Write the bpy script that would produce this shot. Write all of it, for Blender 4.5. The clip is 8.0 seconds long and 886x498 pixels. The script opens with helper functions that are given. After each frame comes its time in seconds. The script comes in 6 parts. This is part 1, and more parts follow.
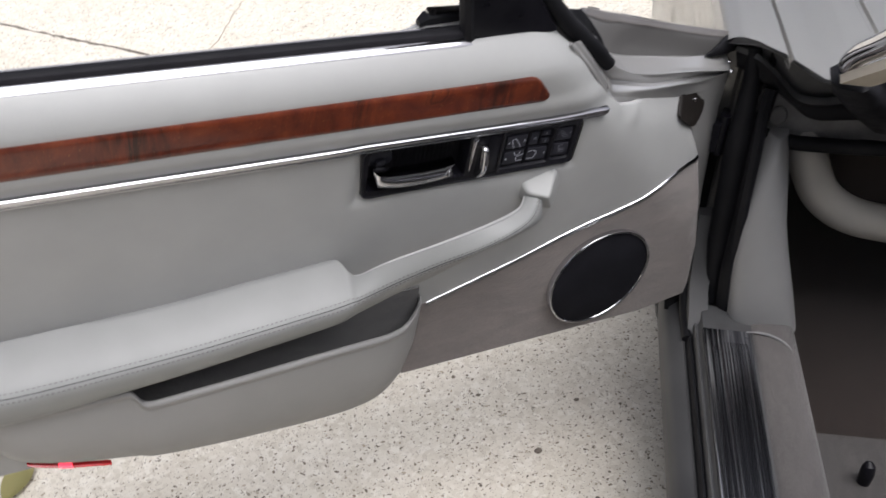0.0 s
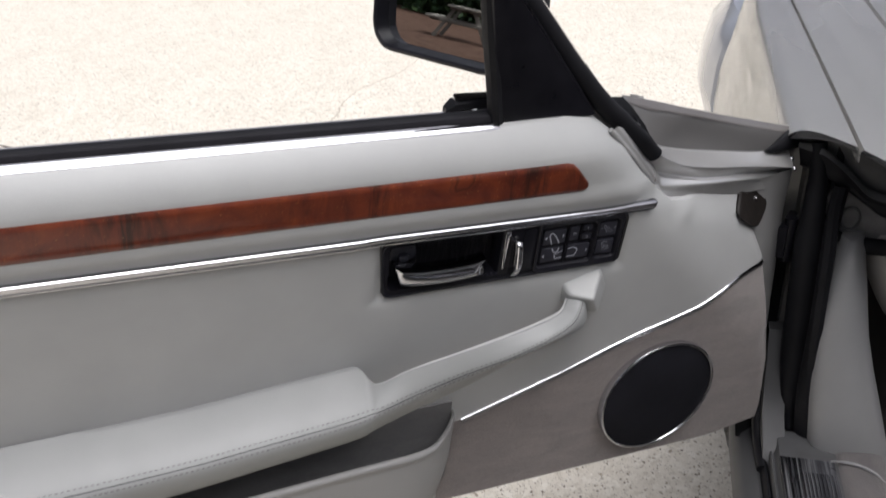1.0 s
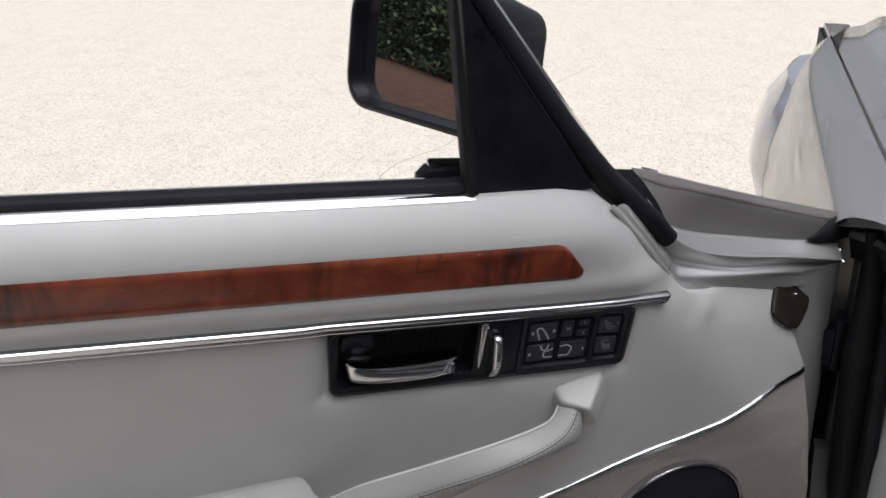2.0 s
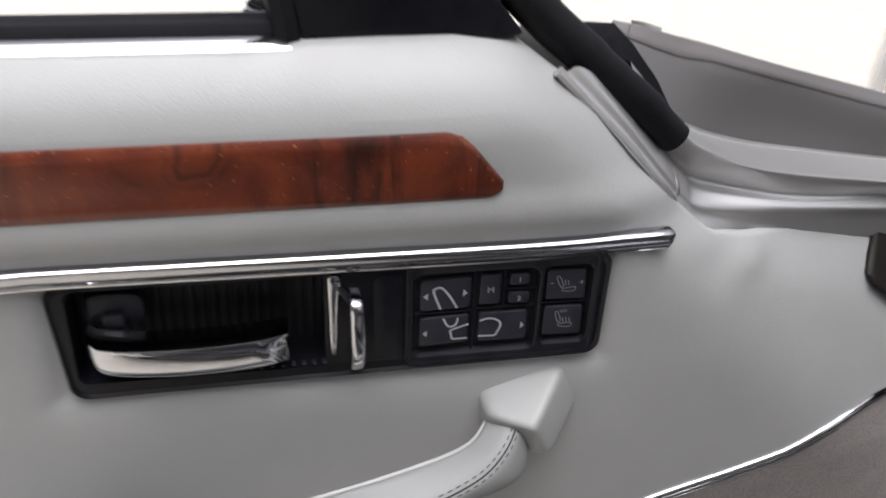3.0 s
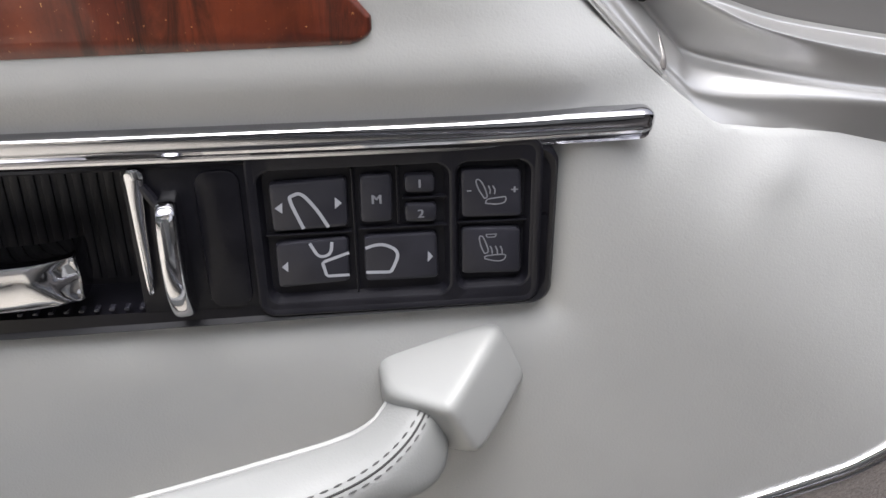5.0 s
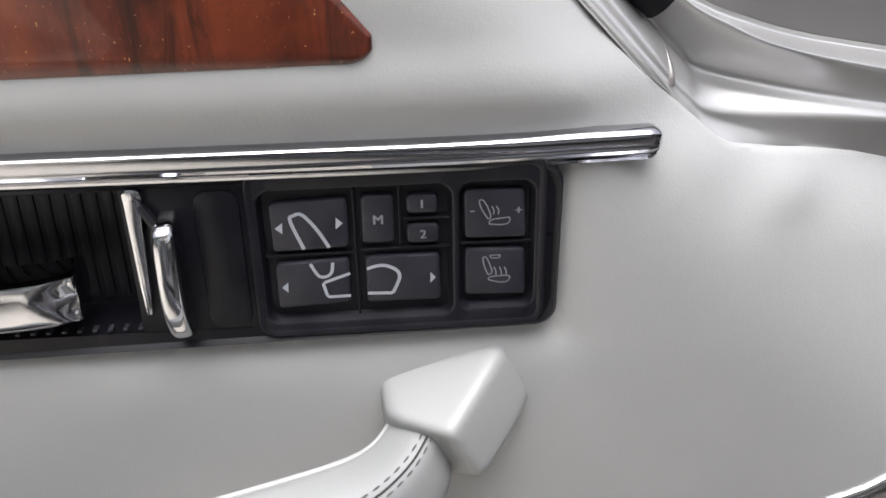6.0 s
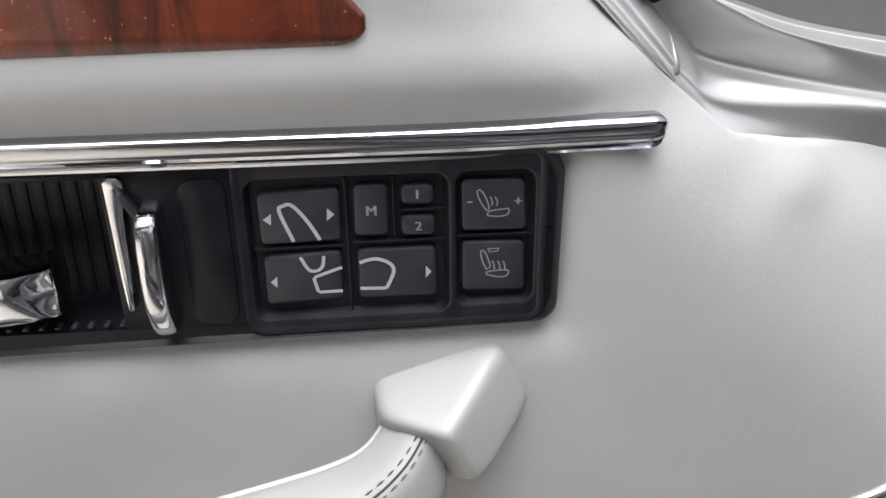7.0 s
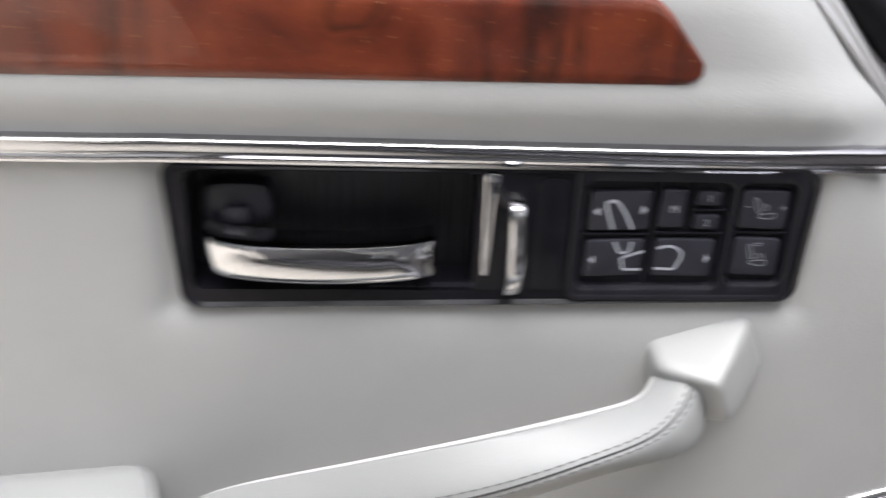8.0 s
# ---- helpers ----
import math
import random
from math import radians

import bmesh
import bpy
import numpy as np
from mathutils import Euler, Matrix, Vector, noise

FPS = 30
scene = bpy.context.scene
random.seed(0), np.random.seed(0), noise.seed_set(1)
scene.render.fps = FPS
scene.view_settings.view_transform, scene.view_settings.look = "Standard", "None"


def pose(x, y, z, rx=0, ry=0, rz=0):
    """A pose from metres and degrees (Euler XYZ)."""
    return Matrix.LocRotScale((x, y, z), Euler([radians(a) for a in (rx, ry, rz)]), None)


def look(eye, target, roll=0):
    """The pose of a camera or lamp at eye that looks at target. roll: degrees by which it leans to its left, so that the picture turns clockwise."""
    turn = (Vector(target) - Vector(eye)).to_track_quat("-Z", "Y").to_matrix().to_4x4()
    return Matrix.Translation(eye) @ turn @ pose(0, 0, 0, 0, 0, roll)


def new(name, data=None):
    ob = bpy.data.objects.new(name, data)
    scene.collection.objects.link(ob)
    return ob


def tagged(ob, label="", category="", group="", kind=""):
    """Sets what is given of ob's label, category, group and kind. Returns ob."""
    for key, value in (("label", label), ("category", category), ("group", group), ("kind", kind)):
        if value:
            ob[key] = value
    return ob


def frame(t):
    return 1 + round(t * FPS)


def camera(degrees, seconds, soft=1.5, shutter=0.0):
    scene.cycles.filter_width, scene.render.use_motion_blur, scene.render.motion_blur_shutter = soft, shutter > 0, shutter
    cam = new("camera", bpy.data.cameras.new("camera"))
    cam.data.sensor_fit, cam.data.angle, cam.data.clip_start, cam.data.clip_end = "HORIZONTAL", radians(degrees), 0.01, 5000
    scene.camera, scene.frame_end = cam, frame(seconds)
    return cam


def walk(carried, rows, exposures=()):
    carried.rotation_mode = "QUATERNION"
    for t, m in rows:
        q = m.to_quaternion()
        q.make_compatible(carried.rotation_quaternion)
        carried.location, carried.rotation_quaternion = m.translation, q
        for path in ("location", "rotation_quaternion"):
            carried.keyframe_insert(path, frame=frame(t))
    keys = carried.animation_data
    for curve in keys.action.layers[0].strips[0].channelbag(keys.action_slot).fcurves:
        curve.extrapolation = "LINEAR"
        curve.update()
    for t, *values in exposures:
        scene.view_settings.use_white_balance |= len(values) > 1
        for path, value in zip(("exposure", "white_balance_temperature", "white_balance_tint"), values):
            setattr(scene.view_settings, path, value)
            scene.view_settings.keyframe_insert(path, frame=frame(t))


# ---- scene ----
cam = camera(51.7, 8.0, shutter=0.5)
PATH = [
    (0, (-0.5491, -0.8361, 1.3476), (0.0801, 0.5952, 0.1004), 1.88),
    (0.2, (-0.5490, -0.8240, 1.3240), (0.0620, 0.6080, 0.0670), 2.90),
    (0.5, (-0.5404, -0.8267, 1.2709), (0.0131, 0.7232, 0.1346), 0.78),
    (0.6, (-0.5320, -0.8140, 1.2660), (0.0120, 0.7750, 0.1810), -0.10),
    (0.8, (-0.5070, -0.7980, 1.2580), (0.0430, 0.8280, 0.2290), -0.80),
    (1, (-0.4828, -0.8049, 1.2494), (0.0590, 0.8499, 0.2655), -1.39),
    (1.2, (-0.4690, -0.7946, 1.2485), (0.0526, 0.8873, 0.3004), -2.05),
    (2.3, (-0.2918, -0.6210, 1.1271), (0.1216, 1.1555, 0.3066), -1.04),
    (2.5, (-0.2429, -0.5588, 1.0807), (0.1426, 1.2153, 0.2416), -1.94),
    (3, (-0.1409, -0.4374, 0.9860), (0.0701, 1.3731, 0.1630), -3.80),
    (3.5, (-0.1026, -0.3912, 0.9242), (0.0586, 1.4428, 0.1431), -4.07),
    (4, (-0.0694, -0.3501, 0.8837), (0.0199, 1.5004, 0.1303), -5.11),
    (4.5, (-0.0548, -0.3272, 0.8647), (-0.0130, 1.5409, 0.1516), -5.78),
    (5.8, (-0.0433, -0.3246, 0.8535), (-0.0320, 1.5611, 0.1872), -6.55),
    (6, (-0.0430, -0.3178, 0.8609), (-0.0482, 1.5638, 0.1830), -6.29),
    (6.5, (-0.0423, -0.3023, 0.8558), (-0.0481, 1.5835, 0.1899), -6.29),
    (7, (-0.0452, -0.3068, 0.8493), (-0.0301, 1.5841, 0.1980), -6.04),
    (7.5, (-0.0679, -0.3386, 0.8586), (-0.0277, 1.5597, 0.2303), -5.34),
    (7.8, (-0.1270, -0.3695, 0.8662), (-0.0987, 1.5310, 0.2438), -4.01),
    (8, (-0.1830, -0.3976, 0.8803), (-0.1274, 1.4980, 0.2451), -2.45),
]
EXPOSURES = [(0.0, 0.58, 6420, 13), (1.0, 0.47, 6420, 13), (2.5, 0.30, 6420, 13), (3.0, 0.69, 6420, 13), (3.5, 0.95, 6440, 12), (4.5, 1.29, 6440, 12), (6.5, 1.37, 6440, 12), (8.0, 1.50, 6440, 12)]
walk(cam, [(t, look(eye, target, roll)) for t, eye, target, roll in PATH], EXPOSURES)

# ---- daylight ----
world = bpy.data.worlds.new("world")
scene.world = world
world.use_nodes = True
wn = world.node_tree
sky = wn.nodes.new("ShaderNodeTexSky")
sky.sky_type = "NISHITA"
sky.sun_disc = False
SUN_UP, SUN_ROUND = radians(73), radians(162)
sky.sun_elevation, sky.sun_rotation = SUN_UP, SUN_ROUND
sky.air_density, sky.dust_density, sky.ozone_density = 0.45, 5.0, 0.6
wn.nodes["Background"].inputs["Strength"].default_value = 0.15
haze = wn.nodes.new("ShaderNodeHueSaturation")  # thin overcast greys the sky
haze.inputs["Saturation"].default_value = 0.4
wn.links.new(sky.outputs["Color"], haze.inputs["Color"])
wn.links.new(haze.outputs["Color"], wn.nodes["Background"].inputs["Color"])
sun = new("sun", bpy.data.lights.new("sun", "SUN"))
sun.data.energy, sun.data.angle, sun.data.color = 1.5, radians(60), (0.93, 0.975, 1.0)
sun.matrix_world = look((0, 0, 0), (-math.sin(SUN_ROUND) * math.cos(SUN_UP), -math.cos(SUN_ROUND) * math.cos(SUN_UP), -math.sin(SUN_UP)))


# ---- materials ----
def mat(name, color, rough=0.5, metal=0.0, coat=0.0, spec=0.5):
    m = bpy.data.materials.new(name)
    m.use_nodes = True
    b = m.node_tree.nodes["Principled BSDF"]
    b.inputs["Base Color"].default_value = (*color, 1)
    b.inputs["Roughness"].default_value = rough
    b.inputs["Metallic"].default_value = metal
    b.inputs["Coat Weight"].default_value = coat
    b.inputs["Coat Roughness"].default_value = 0.06
    b.inputs["Specular IOR Level"].default_value = spec
    return m


def node(m, kind, **sockets):
    n = m.node_tree.nodes.new(kind)
    for key, value in sockets.items():
        n.inputs[key.replace("_", " ")].default_value = value
    return n


def link(m, a, b):
    m.node_tree.links.new(a, b)


def bsdf(m):
    return m.node_tree.nodes["Principled BSDF"]


def coords(m, scale=(1, 1, 1)):
    tc = node(m, "ShaderNodeTexCoord")
    mp = node(m, "ShaderNodeMapping")
    mp.inputs["Scale"].default_value = scale
    link(m, tc.outputs["Object"], mp.inputs["Vector"])
    return mp.outputs["Vector"]


def ramp(m, fac, stops):
    r = node(m, "ShaderNodeValToRGB")
    e = r.color_ramp.elements
    while len(e) < len(stops):
        e.new(0.5)
    for el, (p, c) in zip(e, stops):
        el.position, el.color = p, (*c, 1)
    link(m, fac, r.inputs["Fac"])
    return r.outputs["Color"]


def noise_tex(m, vec, scale, detail=4.0, rough=0.55, distort=0.0):
    n = node(m, "ShaderNodeTexNoise", Scale=scale, Detail=detail, Roughness=rough, Distortion=distort)
    link(m, vec, n.inputs["Vector"])
    return n.outputs["Fac"]


def bump(m, height, strength, dist, chain=None):
    b = node(m, "ShaderNodeBump", Strength=strength, Distance=dist)
    link(m, height, b.inputs["Height"])
    if chain:
        link(m, chain, b.inputs["Normal"])
    link(m, b.outputs["Normal"], bsdf(m).inputs["Normal"])
    return b.outputs["Normal"]


def mix(m, fac, a, b):
    x = node(m, "ShaderNodeMix")
    x.data_type = "RGBA"
    if isinstance(fac, float):
        x.inputs[0].default_value = fac
    else:
        link(m, fac, x.inputs[0])
    for s, v in ((6, a), (7, b)):
        if isinstance(v, tuple):
            x.inputs[s].default_value = (*v, 1)
        else:
            link(m, v, x.inputs[s])
    return x.outputs[2]


def leather(name, color, grain=1.0, rough=0.48):
    m = mat(name, color, rough, spec=0.5)
    v = coords(m)
    vo = node(m, "ShaderNodeTexVoronoi", Scale=900.0)
    vo.feature = "DISTANCE_TO_EDGE"
    warp = node(m, "ShaderNodeTexNoise", Scale=260.0, Detail=3.0)
    link(m, v, warp.inputs["Vector"])
    add = node(m, "ShaderNodeVectorMath")
    add.operation = "MULTIPLY_ADD"
    add.inputs[1].default_value = (0.0022, 0.0022, 0.0022)
    link(m, warp.outputs["Color"], add.inputs[0])
    link(m, v, add.inputs[2])
    link(m, add.outputs["Vector"], vo.inputs["Vector"])
    pores = ramp(m, vo.outputs["Distance"], [(0.0, (0, 0, 0)), (0.5, (1, 1, 1))])
    wrinkles = noise_tex(m, v, 880, 2, 0.5, 0.4)
    creases = noise_tex(m, v, 90, 5, 0.6, 0.6)
    n1 = bump(m, creases, 0.045 * grain, 0.003)
    n2 = bump(m, wrinkles, 0.17 * grain, 0.0008, n1)
    bump(m, pores, 0.05 * grain, 0.0004, n2)
    dirt = noise_tex(m, v, 9, 5)
    c = ramp(m, dirt, [(0.3, tuple(0.93 * x for x in color)), (0.7, tuple(min(1, 1.04 * x) for x in color))])
    link(m, c, bsdf(m).inputs["Base Color"])
    r = ramp(m, noise_tex(m, v, 40, 4), [(0.3, (rough - 0.03,) * 3), (0.7, (rough + 0.07,) * 3)])
    link(m, r, bsdf(m).inputs["Roughness"])
    return m


def painted(name, color, metal=0.5, rough=0.32, coat=0.8):
    m = mat(name, color, rough, metal, coat)
    v = coords(m)
    dust = noise_tex(m, v, 5, 4, 0.5)
    link(m, ramp(m, dust, [(0.3, tuple(0.97 * x for x in color)), (0.75, tuple(0.88 * x + 0.04 for x in color))]), bsdf(m).inputs["Base Color"])
    link(m, ramp(m, noise_tex(m, v, 40, 3), [(0.3, (rough - 0.02,) * 3), (0.8, (rough + 0.03,) * 3)]), bsdf(m).inputs["Roughness"])
    return m


def chrome_mat(name="chrome", color=(0.53, 0.53, 0.55)):
    m = mat(name, color, 0.06, 1.0)
    v = coords(m)
    link(m, ramp(m, noise_tex(m, v, 60, 6, 0.7), [(0.35, (0.03,) * 3), (0.75, (0.14,) * 3)]), bsdf(m).inputs["Roughness"])
    return m


def plastic(name, color, rough=0.42, grain=900, depth=0.12):
    m = mat(name, color, rough, spec=0.4)
    v = coords(m)
    link(m, ramp(m, noise_tex(m, v, 25, 6, 0.7), [(0.3, tuple(0.85 * x for x in color)), (0.75, tuple(1.5 * x + 0.002 for x in color))]), bsdf(m).inputs["Base Color"])
    link(m, ramp(m, noise_tex(m, v, 50, 5), [(0.3, (rough - 0.06,) * 3), (0.7, (rough + 0.12,) * 3)]), bsdf(m).inputs["Roughness"])
    bump(m, noise_tex(m, v, grain, 2), depth, 0.0004)
    return m


def carpet_mat(name, color, scale=700):
    m = mat(name, color, 0.95, spec=0.1)
    v = coords(m)
    pile = noise_tex(m, v, scale, 4, 0.7)
    lay = noise_tex(m, coords(m, (0.5, 1.6, 1)), 26, 5, 0.65, 0.8)
    c1 = ramp(m, pile, [(0.3, tuple(0.6 * x for x in color)), (0.7, tuple(1.35 * x for x in color))])
    c2 = ramp(m, lay, [(0.35, (0.86, 0.86, 0.86)), (0.7, (1.12, 1.11, 1.1))])
    mul = node(m, "ShaderNodeMix")
    mul.data_type, mul.blend_type = "RGBA", "MULTIPLY"
    mul.inputs[0].default_value = 1.0
    link(m, c1, mul.inputs[6])
    link(m, c2, mul.inputs[7])
    link(m, mul.outputs[2], bsdf(m).inputs["Base Color"])
    bsdf(m).inputs["Sheen Weight"].default_value = 0.35
    bump(m, pile, 0.5, 0.002)
    return m


def burl_mat():
    m = mat("burl_walnut", (0.2, 0.05, 0.02), 0.32, coat=0.55, spec=0.3)
    bsdf(m).inputs["Coat Roughness"].default_value = 0.05
    v = coords(m, (1.0, 0.8, 1.0))
    swirl = noise_tex(m, v, 15, 7, 0.60, 2.2)
    base = ramp(m, swirl, [(0.28, (0.052, 0.0100, 0.0060)), (0.45, (0.102, 0.0195, 0.0090)), (0.62, (0.148, 0.0305, 0.0120)), (0.8, (0.200, 0.0480, 0.0175))])
    # dark feathered figure, gathered in a few places along the strip
    place = node(m, "ShaderNodeSeparateXYZ")
    link(m, coords(m), place.inputs[0])
    run = node(m, "ShaderNodeMapRange")
    for k, value in zip(range(1, 5), (-0.9, -0.05, 0.0, 1.0)):
        run.inputs[k].default_value = value
    link(m, place.outputs[0], run.inputs[0])
    full, faint, none = (1, 1, 1), (0.30, 0.30, 0.30), (0.04, 0.04, 0.04)
    where = ramp(m, run.outputs[0], [(0.0, faint), (0.10, none), (0.17, full), (0.22, none), (0.36, faint), (0.44, full), (0.50, none), (0.66, faint), (0.70, full), (0.74, none), (0.855, none), (0.880, full), (0.915, full), (0.935, none), (0.975, full), (1.0, faint)])
    figure = noise_tex(m, coords(m, (1.0, 0.14, 1.0)), 80, 7, 0.72, 0.9)
    dark = node(m, "ShaderNodeMix")
    dark.data_type, dark.blend_type = "RGBA", "MULTIPLY"
    dark.inputs[0].default_value = 1.0
    link(m, ramp(m, figure, [(0.42, (0, 0, 0)), (0.60, (0.95, 0.95, 0.95))]), dark.inputs[6])
    link(m, where, dark.inputs[7])
    c = mix(m, dark.outputs[2], base, (0.018, 0.0060, 0.0040))
    # rings round a knot
    bent = node(m, "ShaderNodeVectorMath")
    bent.operation = "MULTIPLY_ADD"
    bent.inputs[1].default_value = (0.020, 0.020, 0.0)
    wob = node(m, "ShaderNodeTexNoise", Scale=45.0, Detail=3.0)
    link(m, v, wob.inputs["Vector"])
    link(m, wob.outputs["Color"], bent.inputs[0])
    link(m, coords(m), bent.inputs[2])
    away = node(m, "ShaderNodeVectorMath")
    away.operation = "DISTANCE"
    away.inputs[1].default_value = (-0.213 + 0.010, 0.072 + 0.010, 0.0)
    link(m, bent.outputs[0], away.inputs[0])
    grow = node(m, "ShaderNodeMath")
    grow.operation = "MULTIPLY"
    grow.inputs[1].default_value = 40.0
    link(m, away.outputs["Value"], grow.inputs[0])
    c = mix(m, ramp(m, grow.outputs[0], [(0.0, (0.5, 0.5, 0.5)), (0.18, (0.1, 0.1, 0.1)), (0.40, (0.1, 0.1, 0.1)), (0.50, (0.75, 0.75, 0.75)), (0.58, (0.05, 0.05, 0.05)), (0.70, (0.3, 0.3, 0.3)), (0.78, (0, 0, 0))]), c, (0.030, 0.008, 0.004))
    eyes = noise_tex(m, v, 220, 4, 0.7)
    c = mix(m, ramp(m, eyes, [(0.60, (0, 0, 0)), (0.72, (0.55, 0.55, 0.55))]), c, (0.05, 0.013, 0.006))
    gold = ramp(m, noise_tex(m, v, 620, 2, 0.6), [(0.69, (0, 0, 0)), (0.75, (0.8, 0.8, 0.8))])
    link(m, mix(m, gold, c, (0.50, 0.24, 0.09)), bsdf(m).inputs["Base Color"])
    bump(m, noise_tex(m, v, 9, 2), 0.02, 0.003)
    return m


def concrete_mat():
    m = mat("exposed_aggregate", (0.5, 0.45, 0.38), 0.9, spec=0.2)
    v = coords(m)
    big = noise_tex(m, v, 4.5, 7, 0.68, 0.6)
    c0 = ramp(m, big, [(0.32, (0.50, 0.462, 0.39)), (0.45, (0.57, 0.53, 0.455)), (0.58, (0.605, 0.565, 0.49)), (0.72, (0.65, 0.61, 0.535))])
    mid = noise_tex(m, v, 14, 6, 0.7)
    c1 = mix(m, ramp(m, mid, [(0.45, (0, 0, 0)), (0.75, (0.5, 0.5, 0.5))]), c0, (0.69, 0.65, 0.57))
    vo = node(m, "ShaderNodeTexVoronoi", Scale=95.0)
    wob = node(m, "ShaderNodeTexNoise", Scale=70.0, Detail=4.0)
    link(m, v, wob.inputs["Vector"])
    bent = node(m, "ShaderNodeVectorMath")
    bent.operation = "MULTIPLY_ADD"
    bent.inputs[1].default_value = (0.020, 0.020, 0.020)
    link(m, wob.outputs["Color"], bent.inputs[0])
    link(m, v, bent.inputs[2])
    link(m, bent.outputs["Vector"], vo.inputs["Vector"])
    sep = node(m, "ShaderNodeSeparateColor")
    link(m, vo.outputs["Color"], sep.inputs[0])
    tone = ramp(m, sep.outputs[0], [(0.0, (0.46, 0.415, 0.34)), (0.25, (0.58, 0.535, 0.455)), (0.75, (0.65, 0.61, 0.53)), (1.0, (0.74, 0.71, 0.64))])
    c2 = mix(m, 0.5, c1, tone)
    # dark stone chips, one in each cell and of uneven size
    cell = node(m, "ShaderNodeTexVoronoi", Scale=150.0)
    link(m, bent.outputs["Vector"], cell.inputs["Vector"])
    pick = node(m, "ShaderNodeSeparateColor")
    link(m, cell.outputs["Color"], pick.inputs[0])
    size = ramp(m, pick.outputs[1], [(0.1, (0.0, 0.0, 0.0)), (0.75, (0.22, 0.22, 0.22)), (1.0, (0.50, 0.50, 0.50))])
    chip = node(m, "ShaderNodeMath")
    chip.operation = "SUBTRACT"
    link(m, size, chip.inputs[0])
    link(m, cell.outputs["Distance"], chip.inputs[1])
    stone = ramp(m, pick.outputs[2], [(0.0, (0.07, 0.055, 0.045)), (0.6, (0.17, 0.14, 0.11)), (1.0, (0.33, 0.27, 0.20))])
    c3 = mix(m, ramp(m, chip.outputs[0], [(0.0, (0, 0, 0)), (0.07, (0.95, 0.95, 0.95))]), c2, stone)
    grit = noise_tex(m, bent.outputs["Vector"], 210, 3, 0.6)
    c3 = mix(m, ramp(m, grit, [(0.60, (0, 0, 0)), (0.65, (0.75, 0.75, 0.75))]), c3, (0.19, 0.16, 0.125))
    pale = noise_tex(m, bent.outputs["Vector"], 130, 2, 0.5)
    c4 = mix(m, ramp(m, pale, [(0.68, (0, 0, 0)), (0.72, (0.6, 0.6, 0.6))]), c3, (0.80, 0.77, 0.70))
    link(m, c4, bsdf(m).inputs["Base Color"])
    n1 = bump(m, noise_tex(m, v, 120, 5, 0.7), 0.35, 0.003)
    bump(m, chip.outputs[0], 0.15, 0.002, n1)
    return m


M_LEATHER = leather("pale_grey_leather", (0.335, 0.338, 0.333), 1.0, 0.37)
M_ARM = leather("armrest_leather", (0.225, 0.229, 0.226), 0.8, 0.47)
# pocket leather is darkened: the dimmer light on it is in the colour
M_POCKET = leather("dimmed_pocket_leather", (0.245, 0.241, 0.236), 0.25, 0.50)
M_CUP = leather("cup_leather", (0.285, 0.289, 0.284), 0.22, 0.40)
M_PIPE = leather("piping_leather", (0.36, 0.36, 0.355), 0.4, 0.42)
M_THREAD = mat("grey_thread", (0.085, 0.085, 0.083), 0.8)
M_SEAM = mat("seam_shade", (0.05, 0.05, 0.049), 0.9, spec=0.1)
M_CHROME = chrome_mat()
# chrome toned down in place of dark surroundings it would reflect
M_STRIP = chrome_mat("dimmed_chrome_strip", (0.46, 0.46, 0.48))
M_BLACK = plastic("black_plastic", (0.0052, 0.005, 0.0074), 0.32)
bsdf(M_BLACK).inputs["Specular IOR Level"].default_value = 0.22
M_BUTTON = plastic("button_plastic", (0.014, 0.014, 0.020), 0.42, 1600, 0.12)
M_PLATE = plastic("pack_plastic", (0.0062, 0.006, 0.0090), 0.40, 1400, 0.12)
bsdf(M_PLATE).inputs["Specular IOR Level"].default_value = 0.3
M_WIPER = plastic("flocked_rubber", (0.013, 0.0125, 0.015), 0.8, 900, 0.4)
bsdf(M_WIPER).inputs["Specular IOR Level"].default_value = 0.15
M_RUBBER = plastic("black_rubber", (0.006, 0.006, 0.0075), 0.55, 400, 0.2)
bsdf(M_RUBBER).inputs["Specular IOR Level"].default_value = 0.16
M_RECESS = plastic("ribbed_black_plastic", (0.0058, 0.0055, 0.0080), 0.45, 700, 0.15)
M_INK = mat("printed_grey", (0.34, 0.35, 0.39), 0.5)
M_FINE = mat("fine_printed_grey", (0.19, 0.195, 0.22), 0.5)
M_WOOD = burl_mat()
M_CARPET = carpet_mat("taupe_carpet", (0.168, 0.146, 0.138))
M_SILLCARPET = carpet_mat("grey_carpet", (0.108, 0.100, 0.098))
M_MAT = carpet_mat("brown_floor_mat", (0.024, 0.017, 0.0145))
M_FLOOR = carpet_mat("dark_grey_carpet", (0.078, 0.073, 0.072))
M_POCKETSHADE = carpet_mat("pocket_shade_grey", (0.125, 0.122, 0.122), 900)
M_GRILLE = plastic("speaker_cloth", (0.007, 0.007, 0.010), 0.8, 1800, 0.8)
bsdf(M_GRILLE).inputs["Specular IOR Level"].default_value = 0.15
M_PAINT = painted("champagne_paint", (0.70, 0.69, 0.665), 0.50, 0.16, 1.0)
# blue-grey of the reflected sky is put into the bumper's base colour
M_BUMPER = painted("bumper_sky_grey", (0.30, 0.32, 0.36), 0.1, 0.22, 1.0)
M_INNER = painted("inner_door_paint", (0.60, 0.595, 0.585), 0.72, 0.33, 0.4)
M_ALU = mat("silver_alloy", (0.55, 0.56, 0.58), 0.30, 1.0)
M_TREAD = mat("dull_steel_tread", (0.20, 0.205, 0.22), 0.24, 1.0)
# bright streaks in the base colour stand in for highlights along the ribs
tv = coords(M_TREAD, (1.5, 260, 1))
